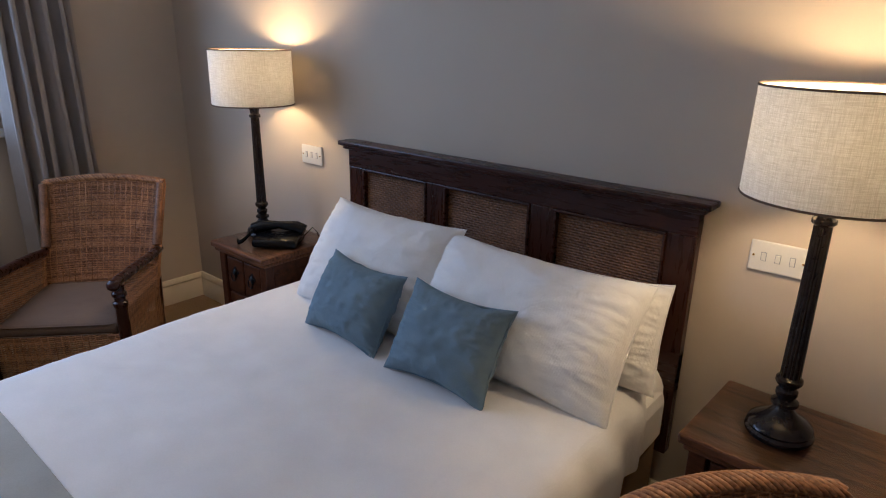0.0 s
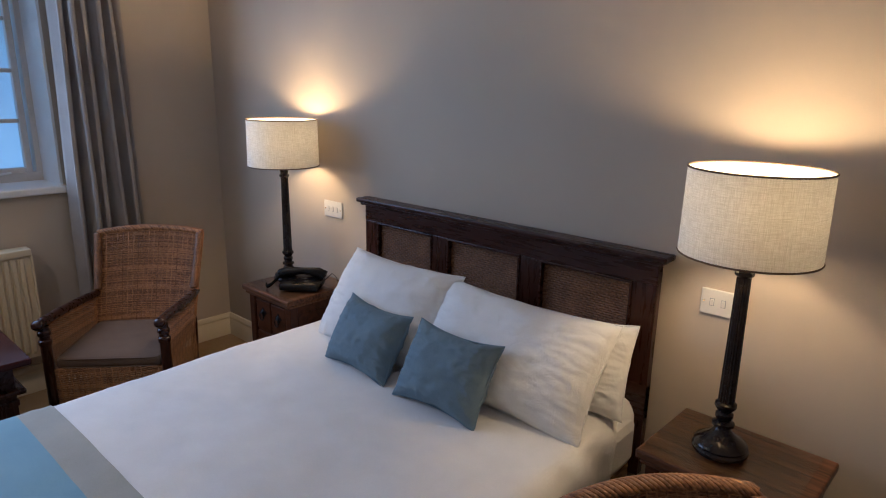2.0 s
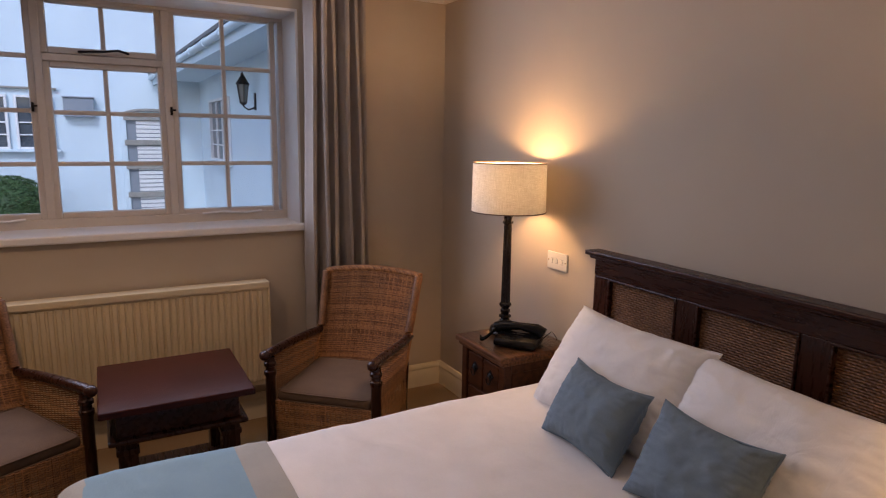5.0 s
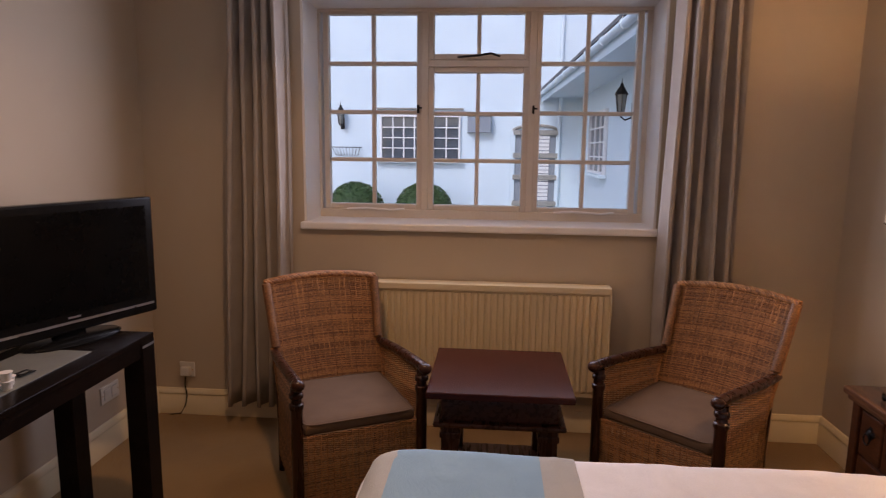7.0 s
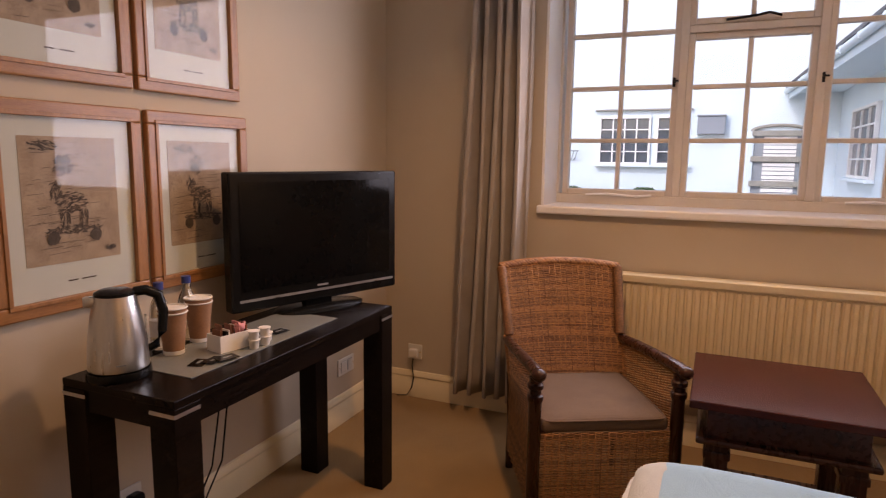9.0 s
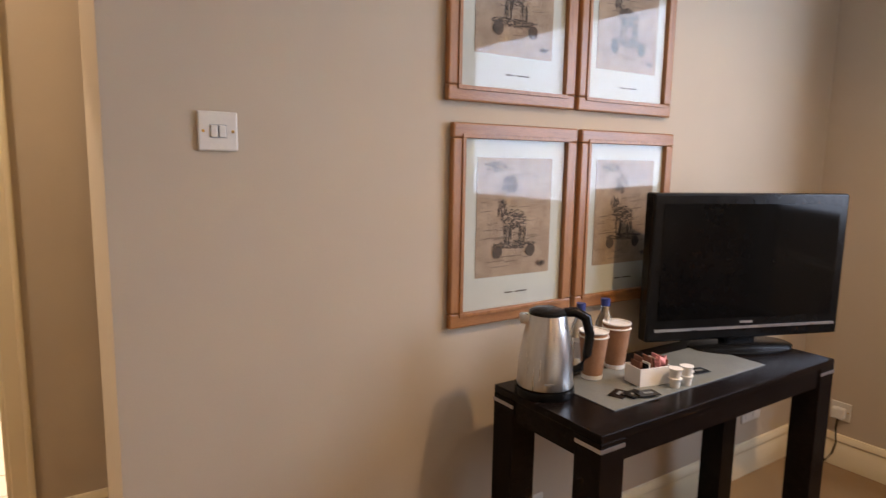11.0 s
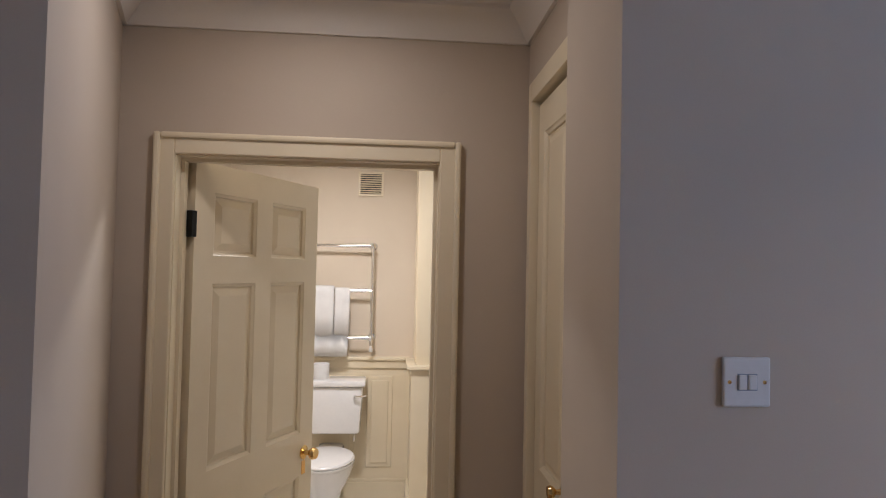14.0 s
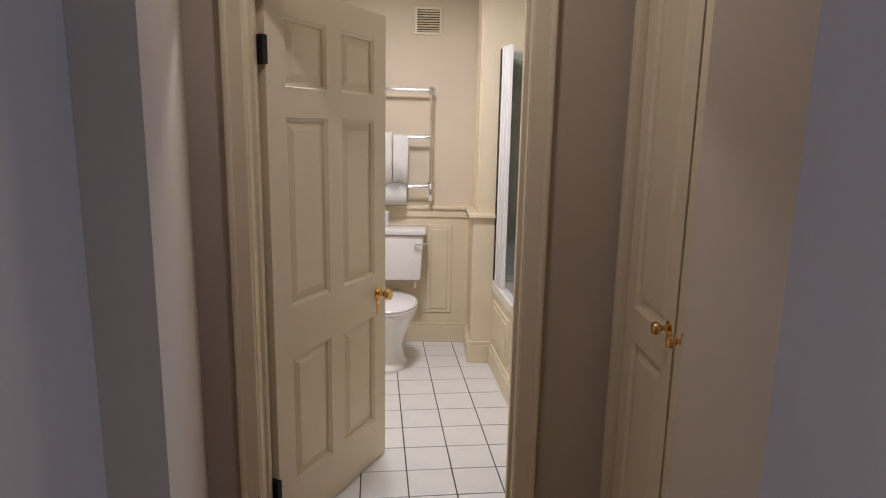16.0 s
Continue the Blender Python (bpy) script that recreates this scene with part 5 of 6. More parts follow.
# ---- pictures ----
def picture(x0, x1, z0, z1, seed, label):
    w, h = x1 - x0, z1 - z0
    p = thing("framed_picture", label, "picture", pose((x0 + x1) / 2, YS, (z0 + z1) / 2, 0, 0, 180), group="framed pictures")
    b = 0.043
    for name, spec, mat in (("frame_rail", (-w / 2, w / 2, h / 2 - b, h / 2), M_PINEH), ("frame_rail", (-w / 2, w / 2, -h / 2, -h / 2 + b), M_PINEH), ("frame_stile", (-w / 2, -w / 2 + b, -h / 2 + b, h / 2 - b), M_PINE), ("frame_stile", (w / 2 - b, w / 2, -h / 2 + b, h / 2 - b), M_PINE)):
        a0, a1, c0, c1 = spec
        part(name, boxes((a0, a1, -0.022, -0.001, c0, c1), bevel=0.005), mat, p)
    for spec in ((-w / 2 + b - 0.012, w / 2 - b + 0.012, h / 2 - b, h / 2 - b + 0.012), (-w / 2 + b - 0.012, w / 2 - b + 0.012, -h / 2 + b - 0.012, -h / 2 + b), (-w / 2 + b - 0.012, -w / 2 + b, -h / 2 + b, h / 2 - b), (w / 2 - b, w / 2 - b + 0.012, -h / 2 + b, h / 2 - b)):
        part("inner_bead", boxes((spec[0], spec[1], -0.026, -0.0215, spec[2], spec[3]), bevel=0.0018), M_PINE, p)
    part("backing", boxes((-w / 2 + b - 0.004, w / 2 - b + 0.004, -0.009, -0.003, -h / 2 + b - 0.004, h / 2 - b + 0.004)), M_MOUNT, p, "cream mount with a thin bevel")
    pw, pz0, pz1 = 0.29, -0.155, 0.198
    pr = part("print", boxes((-pw / 2, pw / 2, -0.0102, -0.0088, pz0, pz1)), M_PRINT, p, "sepia print with plain dark shapes")
    rng = random.Random(seed)
    bm = bmesh.new()
    yk = -0.0106

    def disc(x, z, r, squash=1.0, seg=22):
        vs = [bm.verts.new((x + r * math.cos(2 * math.pi * k / seg) * (1 + 0.10 * rng.uniform(-1, 1)), yk, z + squash * r * math.sin(2 * math.pi * k / seg) * (1 + 0.10 * rng.uniform(-1, 1)))) for k in range(seg)]
        bm.faces.new(vs)
    side = rng.choice((-1, 1))

    def hatch(cx, cz, rx, rz, count, slant):
        """A dark engraved patch: short overlapping strokes inside an uneven oval."""
        nonlocal yk
        for _ in range(count):
            a, q = rng.uniform(0, 2 * math.pi), math.sqrt(rng.random())
            x, z = cx + rx * q * math.cos(a), cz + rz * q * math.sin(a)
            ln, wd, an = rng.uniform(0.008, 0.022), rng.uniform(0.0018, 0.0045), slant + rng.uniform(-0.5, 0.5)
            d, n = Vector((math.cos(an), 0, math.sin(an))) * ln / 2, Vector((-math.sin(an), 0, math.cos(an))) * wd / 2
            c = Vector((x, yk, z))
            bm.faces.new([bm.verts.new(c + o) for o in (-d - n * 0.4, -d * 0.3 - n, d * 0.6 - n * 0.8, d, d * 0.3 + n, -d * 0.7 + n * 0.9)])
            yk -= 0.000004
    hatch(0.004 * side, 0.015, 0.046, 0.030, 120, 0.2)
    hatch(0.050 * side, 0.052, 0.020, 0.026, 46, 1.2)
    for x in (-0.036, -0.018, 0.022, 0.038):
        hatch(x, -0.028, 0.006, 0.026, 20, 1.5)
    hatch(0.0, -0.062, 0.088, 0.012, 100, 0.05)
    hatch(0.022 * side, 0.118, 0.034, 0.030, 70, 0.9)
    hatch(0.078 * side, 0.172, 0.040, 0.014, 40, -0.3)
    hatch(-0.11 * side, -0.125, 0.016, 0.008, 18, 0.4)
    for x in (-0.066, 0.064):
        disc(x, -0.082, 0.019)
        yk -= 0.0001
    for k in range(46):
        x, z, ln = rng.uniform(-0.138, 0.07), rng.uniform(pz0 + 0.012, pz1 - 0.012), rng.uniform(0.015, 0.07)
        bm.faces.new([bm.verts.new((a, yk, c)) for a, c in ((x, z), (x + ln, z + 0.003), (x + ln, z + 0.0042), (x, z + 0.0014))])
        yk -= 0.000004
    part("printed_shapes", bm, M_INK, pr)
    for x, ww in ((-0.03, 0.03), (0.012, 0.045)):
        part("caption_bar", boxes((x, x + ww, -0.0098, -0.0088, pz0 - 0.055, pz0 - 0.051)), M_INK, p)
    g = part("glass", boxes((-w / 2 + b - 0.003, w / 2 - b + 0.003, -0.0172, -0.0152, -h / 2 + b - 0.003, h / 2 - b + 0.003)), M_PANE, p, "clear reflecting glass")
    g.visible_shadow = False


picture(-1.672, -1.195, 0.902, 1.488, 1, "pine-framed sepia print in a cream mount")
picture(-2.155, -1.692, 0.902, 1.488, 2, "pine-framed sepia print behind the television")
picture(-1.652, -1.175, 1.545, 2.130, 3, "pine-framed sepia print hung in the upper row")
picture(-2.125, -1.668, 1.545, 2.130, 4, "pine-framed sepia print hung in the upper row")


# ---- luggage rack ----
def luggage_rack():
    r = thing("luggage_rack", "folding reddish-brown wooden luggage rack against the wall", "luggage rack")
    for y in (-1.13, -1.43):
        part("top_rail", tube([(-0.47, y, 0.50), (-0.95, y, 0.50), (-0.985, y, 0.50)], [0.019, 0.019, 0.015], 12), M_MAHOG, r, smooth=True)
    for x in (-0.56, -0.90):
        part("cross_leg", tube([(x, -1.13, 0.49), (x, -1.45, 0.012)], 0.013, 8), M_MAHOG, r, smooth=True)
        part("cross_leg", tube([(x + 0.03, -1.43, 0.49), (x + 0.03, -1.11, 0.012)], 0.013, 8), M_MAHOG, r, smooth=True)
    for x in (-0.64, -0.73, -0.82):
        part("strap", boxes((x - 0.022, x + 0.022, -1.44, -1.12, 0.517, 0.520)), M_BLACKP, r)


luggage_rack()


# ---- bathroom ----
def bathroom_panelling():
    w = thing("wainscot", "cream painted wooden panelling with a dado rail", "panelling", kind="structure")
    part("board", boxes((-0.095, 1.2, YB, YB + 0.02, 0.0, 0.912)), M_TRIM, w)
    for a, b in ((0.02, 0.20), (0.28, 0.70), (0.78, 1.16)):
        part("raised_panel", boxes((a, b, YB + 0.018, YB + 0.028, 0.22, 0.86), bevel=0.006), M_TRIM, w)
        part("raised_panel", boxes((a + 0.03, b - 0.03, YB + 0.026, YB + 0.034, 0.25, 0.83), bevel=0.006), M_TRIM, w)
    part("dado_rail", boxes((-0.095, 1.2, YB, YB + 0.05, 0.968, 0.993), (-0.095, 1.2, YB, YB + 0.035, 0.912, 0.970), bevel=0.006), M_TRIM, w)
    part("plinth", boxes((-0.095, 1.2, YB + 0.02, YB + 0.036, 0.0, 0.12), (-0.095, 1.2, YB + 0.02, YB + 0.030, 0.12, 0.145), bevel=0.005), M_TRIM, w)
    # boxed pier beside the bath
    part("pier", boxes((-0.98, -0.095, YB + 0.001, -4.66, 0.0, 0.985)), M_TRIM, w)
    part("pier_upper", boxes((-0.98, -0.13, YB + 0.001, -4.70, 0.985, ZC)), M_TRIM, w)
    part("pier_rail", boxes((-0.30, -0.065, YB + 0.05, -4.63, 0.968, 0.993), bevel=0.006), M_TRIM, w)
    part("pier_plinth", boxes((-0.23, -0.075, YB + 0.036, -4.64, 0.0, 0.12), (-0.23, -0.083, YB + 0.036, -4.648, 0.12, 0.145), bevel=0.005), M_TRIM, w)
    part("upper_board", boxes((-0.132, -0.118, -5.04, -4.98, 1.0, 2.42), (-0.132, -0.118, -4.92, -4.84, 1.0, 2.42), (-0.132, -0.118, -4.79, -4.72, 1.0, 2.42), bevel=0.003), M_TRIM, w)
    part("mirror", boxes((-0.128, -0.122, -4.98, -4.92, 1.02, 2.25)), M_MIRROR, w)


bathroom_panelling()


def bathtub():
    skew = Matrix.Translation((-0.225, -4.655, 0)) @ Matrix.Rotation(radians(4.7), 4, "Z") @ Matrix.Translation((0.225, 4.655, 0))
    b = thing("bathtub", "white bathtub with a cream panelled side", "bathtub", skew)
    x0, x1, y0, y1 = -0.84, -0.225, -4.655, -2.84
    bm = bmesh.new()
    loops = []
    for ins, z in ((0.0, 0.50), (0.0, 0.56), (0.006, 0.566), (0.05, 0.566), (0.07, 0.55), (0.12, 0.30), (0.20, 0.16)):
        loops.append([bm.verts.new(p) for p in ((x0 + ins, y0 + ins, z), (x1 - ins, y0 + ins, z), (x1 - ins, y1 - ins, z), (x0 + ins, y1 - ins, z))])
    for a, c in zip(loops, loops[1:]):
        for k in range(4):
            bm.faces.new((a[k], a[(k + 1) % 4], c[(k + 1) % 4], c[k]))
    bm.faces.new(loops[-1])
    part("tub", bm, M_CHINA, b, "glossy white tub")
    part("side_panel", boxes((x1 - 0.03, x1 - 0.008, y0 + 0.002, y1, 0.0, 0.50)), M_TRIM, b, "cream panelled bath side")
    for a, c in ((-4.58, -4.12), (-4.02, -3.5), (-3.4, -2.9)):
        part("raised_panel", boxes((x1 - 0.01, x1 + 0.002, a, c, 0.19, 0.45), bevel=0.005), M_TRIM, b)
        part("raised_panel", boxes((x1, x1 + 0.008, a + 0.03, c - 0.03, 0.22, 0.42), bevel=0.005), M_TRIM, b)
    part("plinth", boxes((x1 - 0.008, x1 + 0.014, y0 + 0.03, y1, 0.0, 0.12), (x1 - 0.008, x1 + 0.008, y0 + 0.03, y1, 0.12, 0.145), bevel=0.005), M_TRIM, b)
    s = thing("shower_screen", "folded pale-framed glass shower screen on the bath", "shower screen", skew @ pose(0.035, 0, 0))
    for i, (y, dx) in enumerate(((-4.60, 0.0), (-4.56, 0.012), (-4.52, 0.0), (-4.48, 0.012), (-4.44, 0.0))):
        part("frame_upright", boxes((x1 - 0.07 + dx, x1 - 0.045 + dx, y, y + 0.03, 0.567, 2.0), bevel=0.004), M_WHITE, s)
        part("glass_leaf", boxes((x1 - 0.20, x1 - 0.07 + dx, y + 0.012, y + 0.017, 0.60, 1.97)), M_BOTTLE, s)
    part("wall_channel", boxes((x1 - 0.07, x1 - 0.04, -4.653, -4.62, 0.567, 2.0), bevel=0.003), M_IRON, s)
    w = thing("bath_wall_tiles", "white glazed wall tiles above the bath", "wall tiles", kind="structure")
    t0 = part("tile", boxes((0, 0.006, 0.002, 0.198, 0.002, 0.198), bevel=0.0015), M_TILE, w, m=pose(-0.98, -4.65, 0.57))
    for i in range(9):
        for j in range(9):
            if i or j:
                same_mesh("tile", t0, w, pose(-0.98, -4.65 + 0.2 * i, 0.57 + 0.2 * j))
    t1 = part("end_tile", boxes((0.002, 0.198, 0, 0.006, 0.002, 0.198), bevel=0.0015), M_TILE, w, m=pose(-0.975, -4.70, 1.0))
    for i in range(3):
        for j in range(7):
            if i or j:
                same_mesh("end_tile", t1, w, pose(-0.975 + 0.2 * i, -4.70, 1.0 + 0.2 * j))


bathtub()


def toilet():
    t = thing("toilet", "white close-coupled toilet with a closed lid", "toilet", pose(0.437, YB + 0.03, 0))
    # local: back on y = 0, front towards +y

    def ovals(specs, seg=36):
        bm = bmesh.new()
        rings = []
        for cy, rx, ry, z in specs:
            ring = []
            for k in range(seg):
                a = 2 * math.pi * k / seg
                yy = ry * math.sin(a) * (1.0 if math.sin(a) > 0 else 0.8)
                ring.append(bm.verts.new((rx * math.cos(a), cy + yy, z)))
            rings.append(ring)
        for a, b in zip(rings, rings[1:]):
            for k in range(seg):
                bm.faces.new((a[k], a[(k + 1) % seg], b[(k + 1) % seg], b[k]))
        bm.faces.new(list(reversed(rings[0])))
        bm.faces.new(rings[-1])
        return bm
    part("bowl", ovals([(0.42, 0.115, 0.205, 0.0), (0.42, 0.115, 0.205, 0.025), (0.415, 0.095, 0.18, 0.05), (0.41, 0.088, 0.17, 0.14), (0.42, 0.11, 0.19, 0.22), (0.44, 0.155, 0.23, 0.31), (0.445, 0.178, 0.25, 0.375), (0.445, 0.180, 0.252, 0.395)]), M_CHINA, t, "glossy white pedestal bowl", smooth=True)
    part("seat", ovals([(0.445, 0.182, 0.255, 0.397), (0.445, 0.186, 0.258, 0.405), (0.445, 0.184, 0.256, 0.415)]), M_CHINA, t, smooth=True)
    part("lid", ovals([(0.445, 0.183, 0.255, 0.418), (0.445, 0.185, 0.257, 0.426), (0.445, 0.176, 0.245, 0.437), (0.445, 0.12, 0.18, 0.441)]), M_CHINA, t, "closed white lid", smooth=True)
    part("hinge", boxes((-0.08, 0.08, 0.225, 0.25, 0.40, 0.425), bevel=0.006), M_CHINA, t)
    bm = boxes((-0.215, 0.215, 0.012, 0.205, 0.50, 0.815), bevel=0.022)
    for v in bm.verts:
        if v.co.z < 0.6:
            v.co.x *= 0.93
    part("cistern", bm, M_CHINA, t, "white china cistern", smooth=True)
    part("cistern_lid", boxes((-0.232, 0.232, 0.004, 0.225, 0.818, 0.858), bevel=0.012), M_CHINA, t, smooth=True)
    part("flush_lever", tube([(-0.165, 0.205, 0.755), (-0.165, 0.228, 0.755), (-0.19, 0.235, 0.758), (-0.245, 0.235, 0.768)], [0.012, 0.009, 0.006, 0.006], 10), M_CHROME, t, "chrome flush lever", smooth=True)
    part("pipe", tube([(-0.16, 0.06, 0.50), (-0.16, 0.06, 0.42), (-0.16, 0.02, 0.40)], 0.008, 8), M_CHROME, t, smooth=True)
    part("outlet", boxes((-0.09, 0.09, 0.0, 0.26, 0.16, 0.40), bevel=0.03), M_CHINA, t, smooth=True)
    r = thing("toilet_roll", "white toilet roll standing on the cistern", "toilet roll", pose(0.51, YB + 0.14, 0.858))
    part("paper", lathe([(0.02, 0.0), (0.052, 0.0), (0.054, 0.004), (0.054, 0.10), (0.052, 0.104), (0.02, 0.104)], 32), M_TOWEL, r, smooth=True)


toilet()


def towel_rail():
    t = thing("towel_rail", "chrome towel rail on the bathroom wall", "towel rail")
    x0, x1, y = 0.18, 0.80, YB + 0.10
    for x in (x0, x1):
        part("upright", tube([(x, y, 1.08), (x, y, 1.79)], 0.011, 14), M_CHROME, t, smooth=True)
        for z in (1.13, 1.77):
            part("ball_joint", lathe([(0.001, -0.022), (0.014, -0.018), (0.022, 0.0), (0.014, 0.018), (0.001, 0.022)], 20), M_CHROME, t, smooth=True, m=pose(x, y, z))
            part("wall_stay", tube([(x, y, z), (x, YB - 0.002, z)], 0.009, 10), M_CHROME, t, smooth=True)
            part("rose", lathe([(0.001, 0), (0.03, 0), (0.026, 0.008), (0.001, 0.01)], 24), M_CHROME, t, smooth=True, m=pose(x, YB, z, -90))
    for z in (1.77, 1.46, 1.13):
        part("cross_rail", tube([(x0, y, z), (x1, y, z)], 0.011, 14), M_CHROME, t, smooth=True)
    part("valve", lathe([(0.001, 0), (0.014, 0.002), (0.014, 0.02), (0.009, 0.03), (0.009, 0.06)], 16), M_PLASTIC, t, smooth=True, m=pose(x0, y, 1.035))

    def towel(x0, x1, zt, zb, label):
        bm = bmesh.new()
        rows = []
        yy = y
        outer = [(0.026, zb), (0.027, zb + 0.15), (0.025, zt - 0.03), (0.019, zt), (0.0, zt + 0.02), (-0.019, zt), (-0.025, zt - 0.03), (-0.027, zb + 0.2), (-0.026, zb + 0.05)]
        inner = [(d * 0.55, min(z, zt - 0.002)) for d, z in outer]
        prof = outer + inner[::-1]
        for i in range(13):
            u = i / 12
            rows.append([(x0 + (x1 - x0) * u, yy + d + 0.003 * math.sin(u * 9 + z * 5), z) for d, z in prof + prof[:1]])
        vs = grid_mesh(bm, rows)
        n = len(outer)
        for r in (vs[0], vs[-1]):
            for k in range(n - 1):
                bm.faces.new((r[k], r[k + 1], r[2 * n - 2 - k], r[2 * n - 1 - k]))
        bmesh.ops.remove_doubles(bm, verts=bm.verts, dist=1e-6)
        tagged(part("towel", bm, M_TOWEL, smooth="all"), label, "towel", group="folded towels")
    towel(0.440, 0.71, 1.472, 1.145, "white folded towel hung over the rail")
    towel(0.332, 0.434, 1.460, 1.15, "narrow white folded towel hung over the rail")
    towel(0.34, 0.62, 1.13, 1.005, "white hand towel on the lowest rail")


towel_rail()


def vent():
    v = thing("wall_vent", "square white louvred vent high on the bathroom wall", "vent", pose(0.208, YB, 2.218))
    part("frame", boxes((-0.09, 0.09, 0, 0.014, 0.072, 0.088), (-0.09, 0.09, 0, 0.014, -0.088, -0.072), (-0.09, -0.074, 0, 0.014, -0.072, 0.072), (0.074, 0.09, 0, 0.014, -0.072, 0.072), bevel=0.003), M_TRIM, v)
    part("backing", boxes((-0.074, 0.074, 0.0, 0.002, -0.072, 0.072)), M_GROUT, v)
    for k in range(9):
        part("slat", boxes((-0.074, 0.074, -0.001, 0.001, -0.0045, 0.0045)), M_TRIM, v, m=pose(0, 0.008, -0.063 + 0.0157 * k, -35))


vent()
lamp = thing("bathroom_ceiling_lamp", "round flush white ceiling lamp, lit", "ceiling lamp", pose(0.35, -3.75, ZC))
part("rim", lathe([(0.001, -0.03), (0.165, -0.03), (0.17, -0.02), (0.17, 0.0), (0.001, 0.0)], 40), M_WHITE, lamp, smooth=True)


for x, y, label in ((0.28, -2.15, "small round recessed ceiling downlight in the lobby"), (-2.0, -0.40, "small round recessed ceiling downlight over the armchairs")):
    down = thing("ceiling_downlight", label, "downlight", pose(x, y, ZC), group="ceiling downlights")
    part("bezel", lathe([(0.048, -0.012), (0.062, -0.012), (0.066, -0.004), (0.066, 0.0), (0.048, 0.0)], 32), M_WHITE, down, smooth=True)


# ---- courtyard outside the window ----
GZ, FX = -0.70, -16.0
structure("ground", boxes((-400, XW - 0.45, -300, 300, GZ - 0.1, GZ)), M_GROUND, "grey stone courtyard paving", "ground")


def glazed_window(name, m, cols, rows, w, h, label, far=True):
    """Small-paned window in local x-z, front towards -y."""
    g = thing(name, label, "window", m, group="courtyard windows")
    part("recess", boxes((-w / 2, w / 2, 0.02, 0.03, 0, h)), M_DKPANE, g, "dark window glass")
    part("frame", boxes((-w / 2 - 0.05, -w / 2, -0.04, 0.03, -0.05, h + 0.05), (w / 2, w / 2 + 0.05, -0.04, 0.03, -0.05, h + 0.05), (-w / 2, w / 2, -0.04, 0.03, h, h + 0.05), (-w / 2, w / 2, -0.04, 0.03, -0.05, 0), bevel=0.006), M_WHITE, g)
    for i in range(1, cols):
        part("glazing_bar", boxes((-w / 2 + w * i / cols - 0.016, -w / 2 + w * i / cols + 0.016, -0.015, 0.02, 0, h)), M_WHITE, g)
    for j in range(1, rows):
        part("glazing_bar", boxes((-w / 2, w / 2, -0.0145, 0.0195, h * j / rows - 0.014, h * j / rows + 0.014)), M_WHITE, g)
    part("sill", boxes((-w / 2 - 0.12, w / 2 + 0.12, -0.12, 0.03, -0.11, -0.05), bevel=0.01), M_RENDER, g)
    return g


def lantern(m, label):
    l = thing("wall_lantern", label, "lantern", m, group="wall lanterns")
    # local: bracket on y = 0, lantern hangs towards -y
    part("backplate", boxes((-0.05, 0.05, -0.02, 0, -0.30, -0.02), bevel=0.006), M_IRON, l)
    part("bracket", tube([(0, -0.01, -0.25), (0, -0.12, -0.30), (0, -0.20, -0.24), (0, -0.20, -0.20)], 0.012, 8), M_IRON, l, smooth=True)
    part("lamp_glass", lathe([(0.05, -0.18), (0.085, 0.10), (0.001, 0.10)], 6), M_FROST, l, m=pose(0, -0.20, 0))
    part("cage", lathe([(0.03, -0.22), (0.056, -0.20), (0.056, -0.18), (0.03, -0.18)], 6), M_IRON, l, m=pose(0, -0.20, 0))
    for k in range(6):
        a = 2 * math.pi * k / 6
        part("cage_bar", tube([(0.054 * math.cos(a), -0.20 + 0.054 * math.sin(a), -0.19), (0.092 * math.cos(a), -0.20 + 0.092 * math.sin(a), 0.10)], 0.007, 5), M_IRON, l)
    part("hood", lathe([(0.11, 0.10), (0.11, 0.115), (0.06, 0.20), (0.025, 0.25), (0.03, 0.27), (0.008, 0.29), (0.004, 0.36), (0.001, 0.37)], 12), M_IRON, l, "pointed black hood", smooth=True, m=pose(0, -0.20, 0))


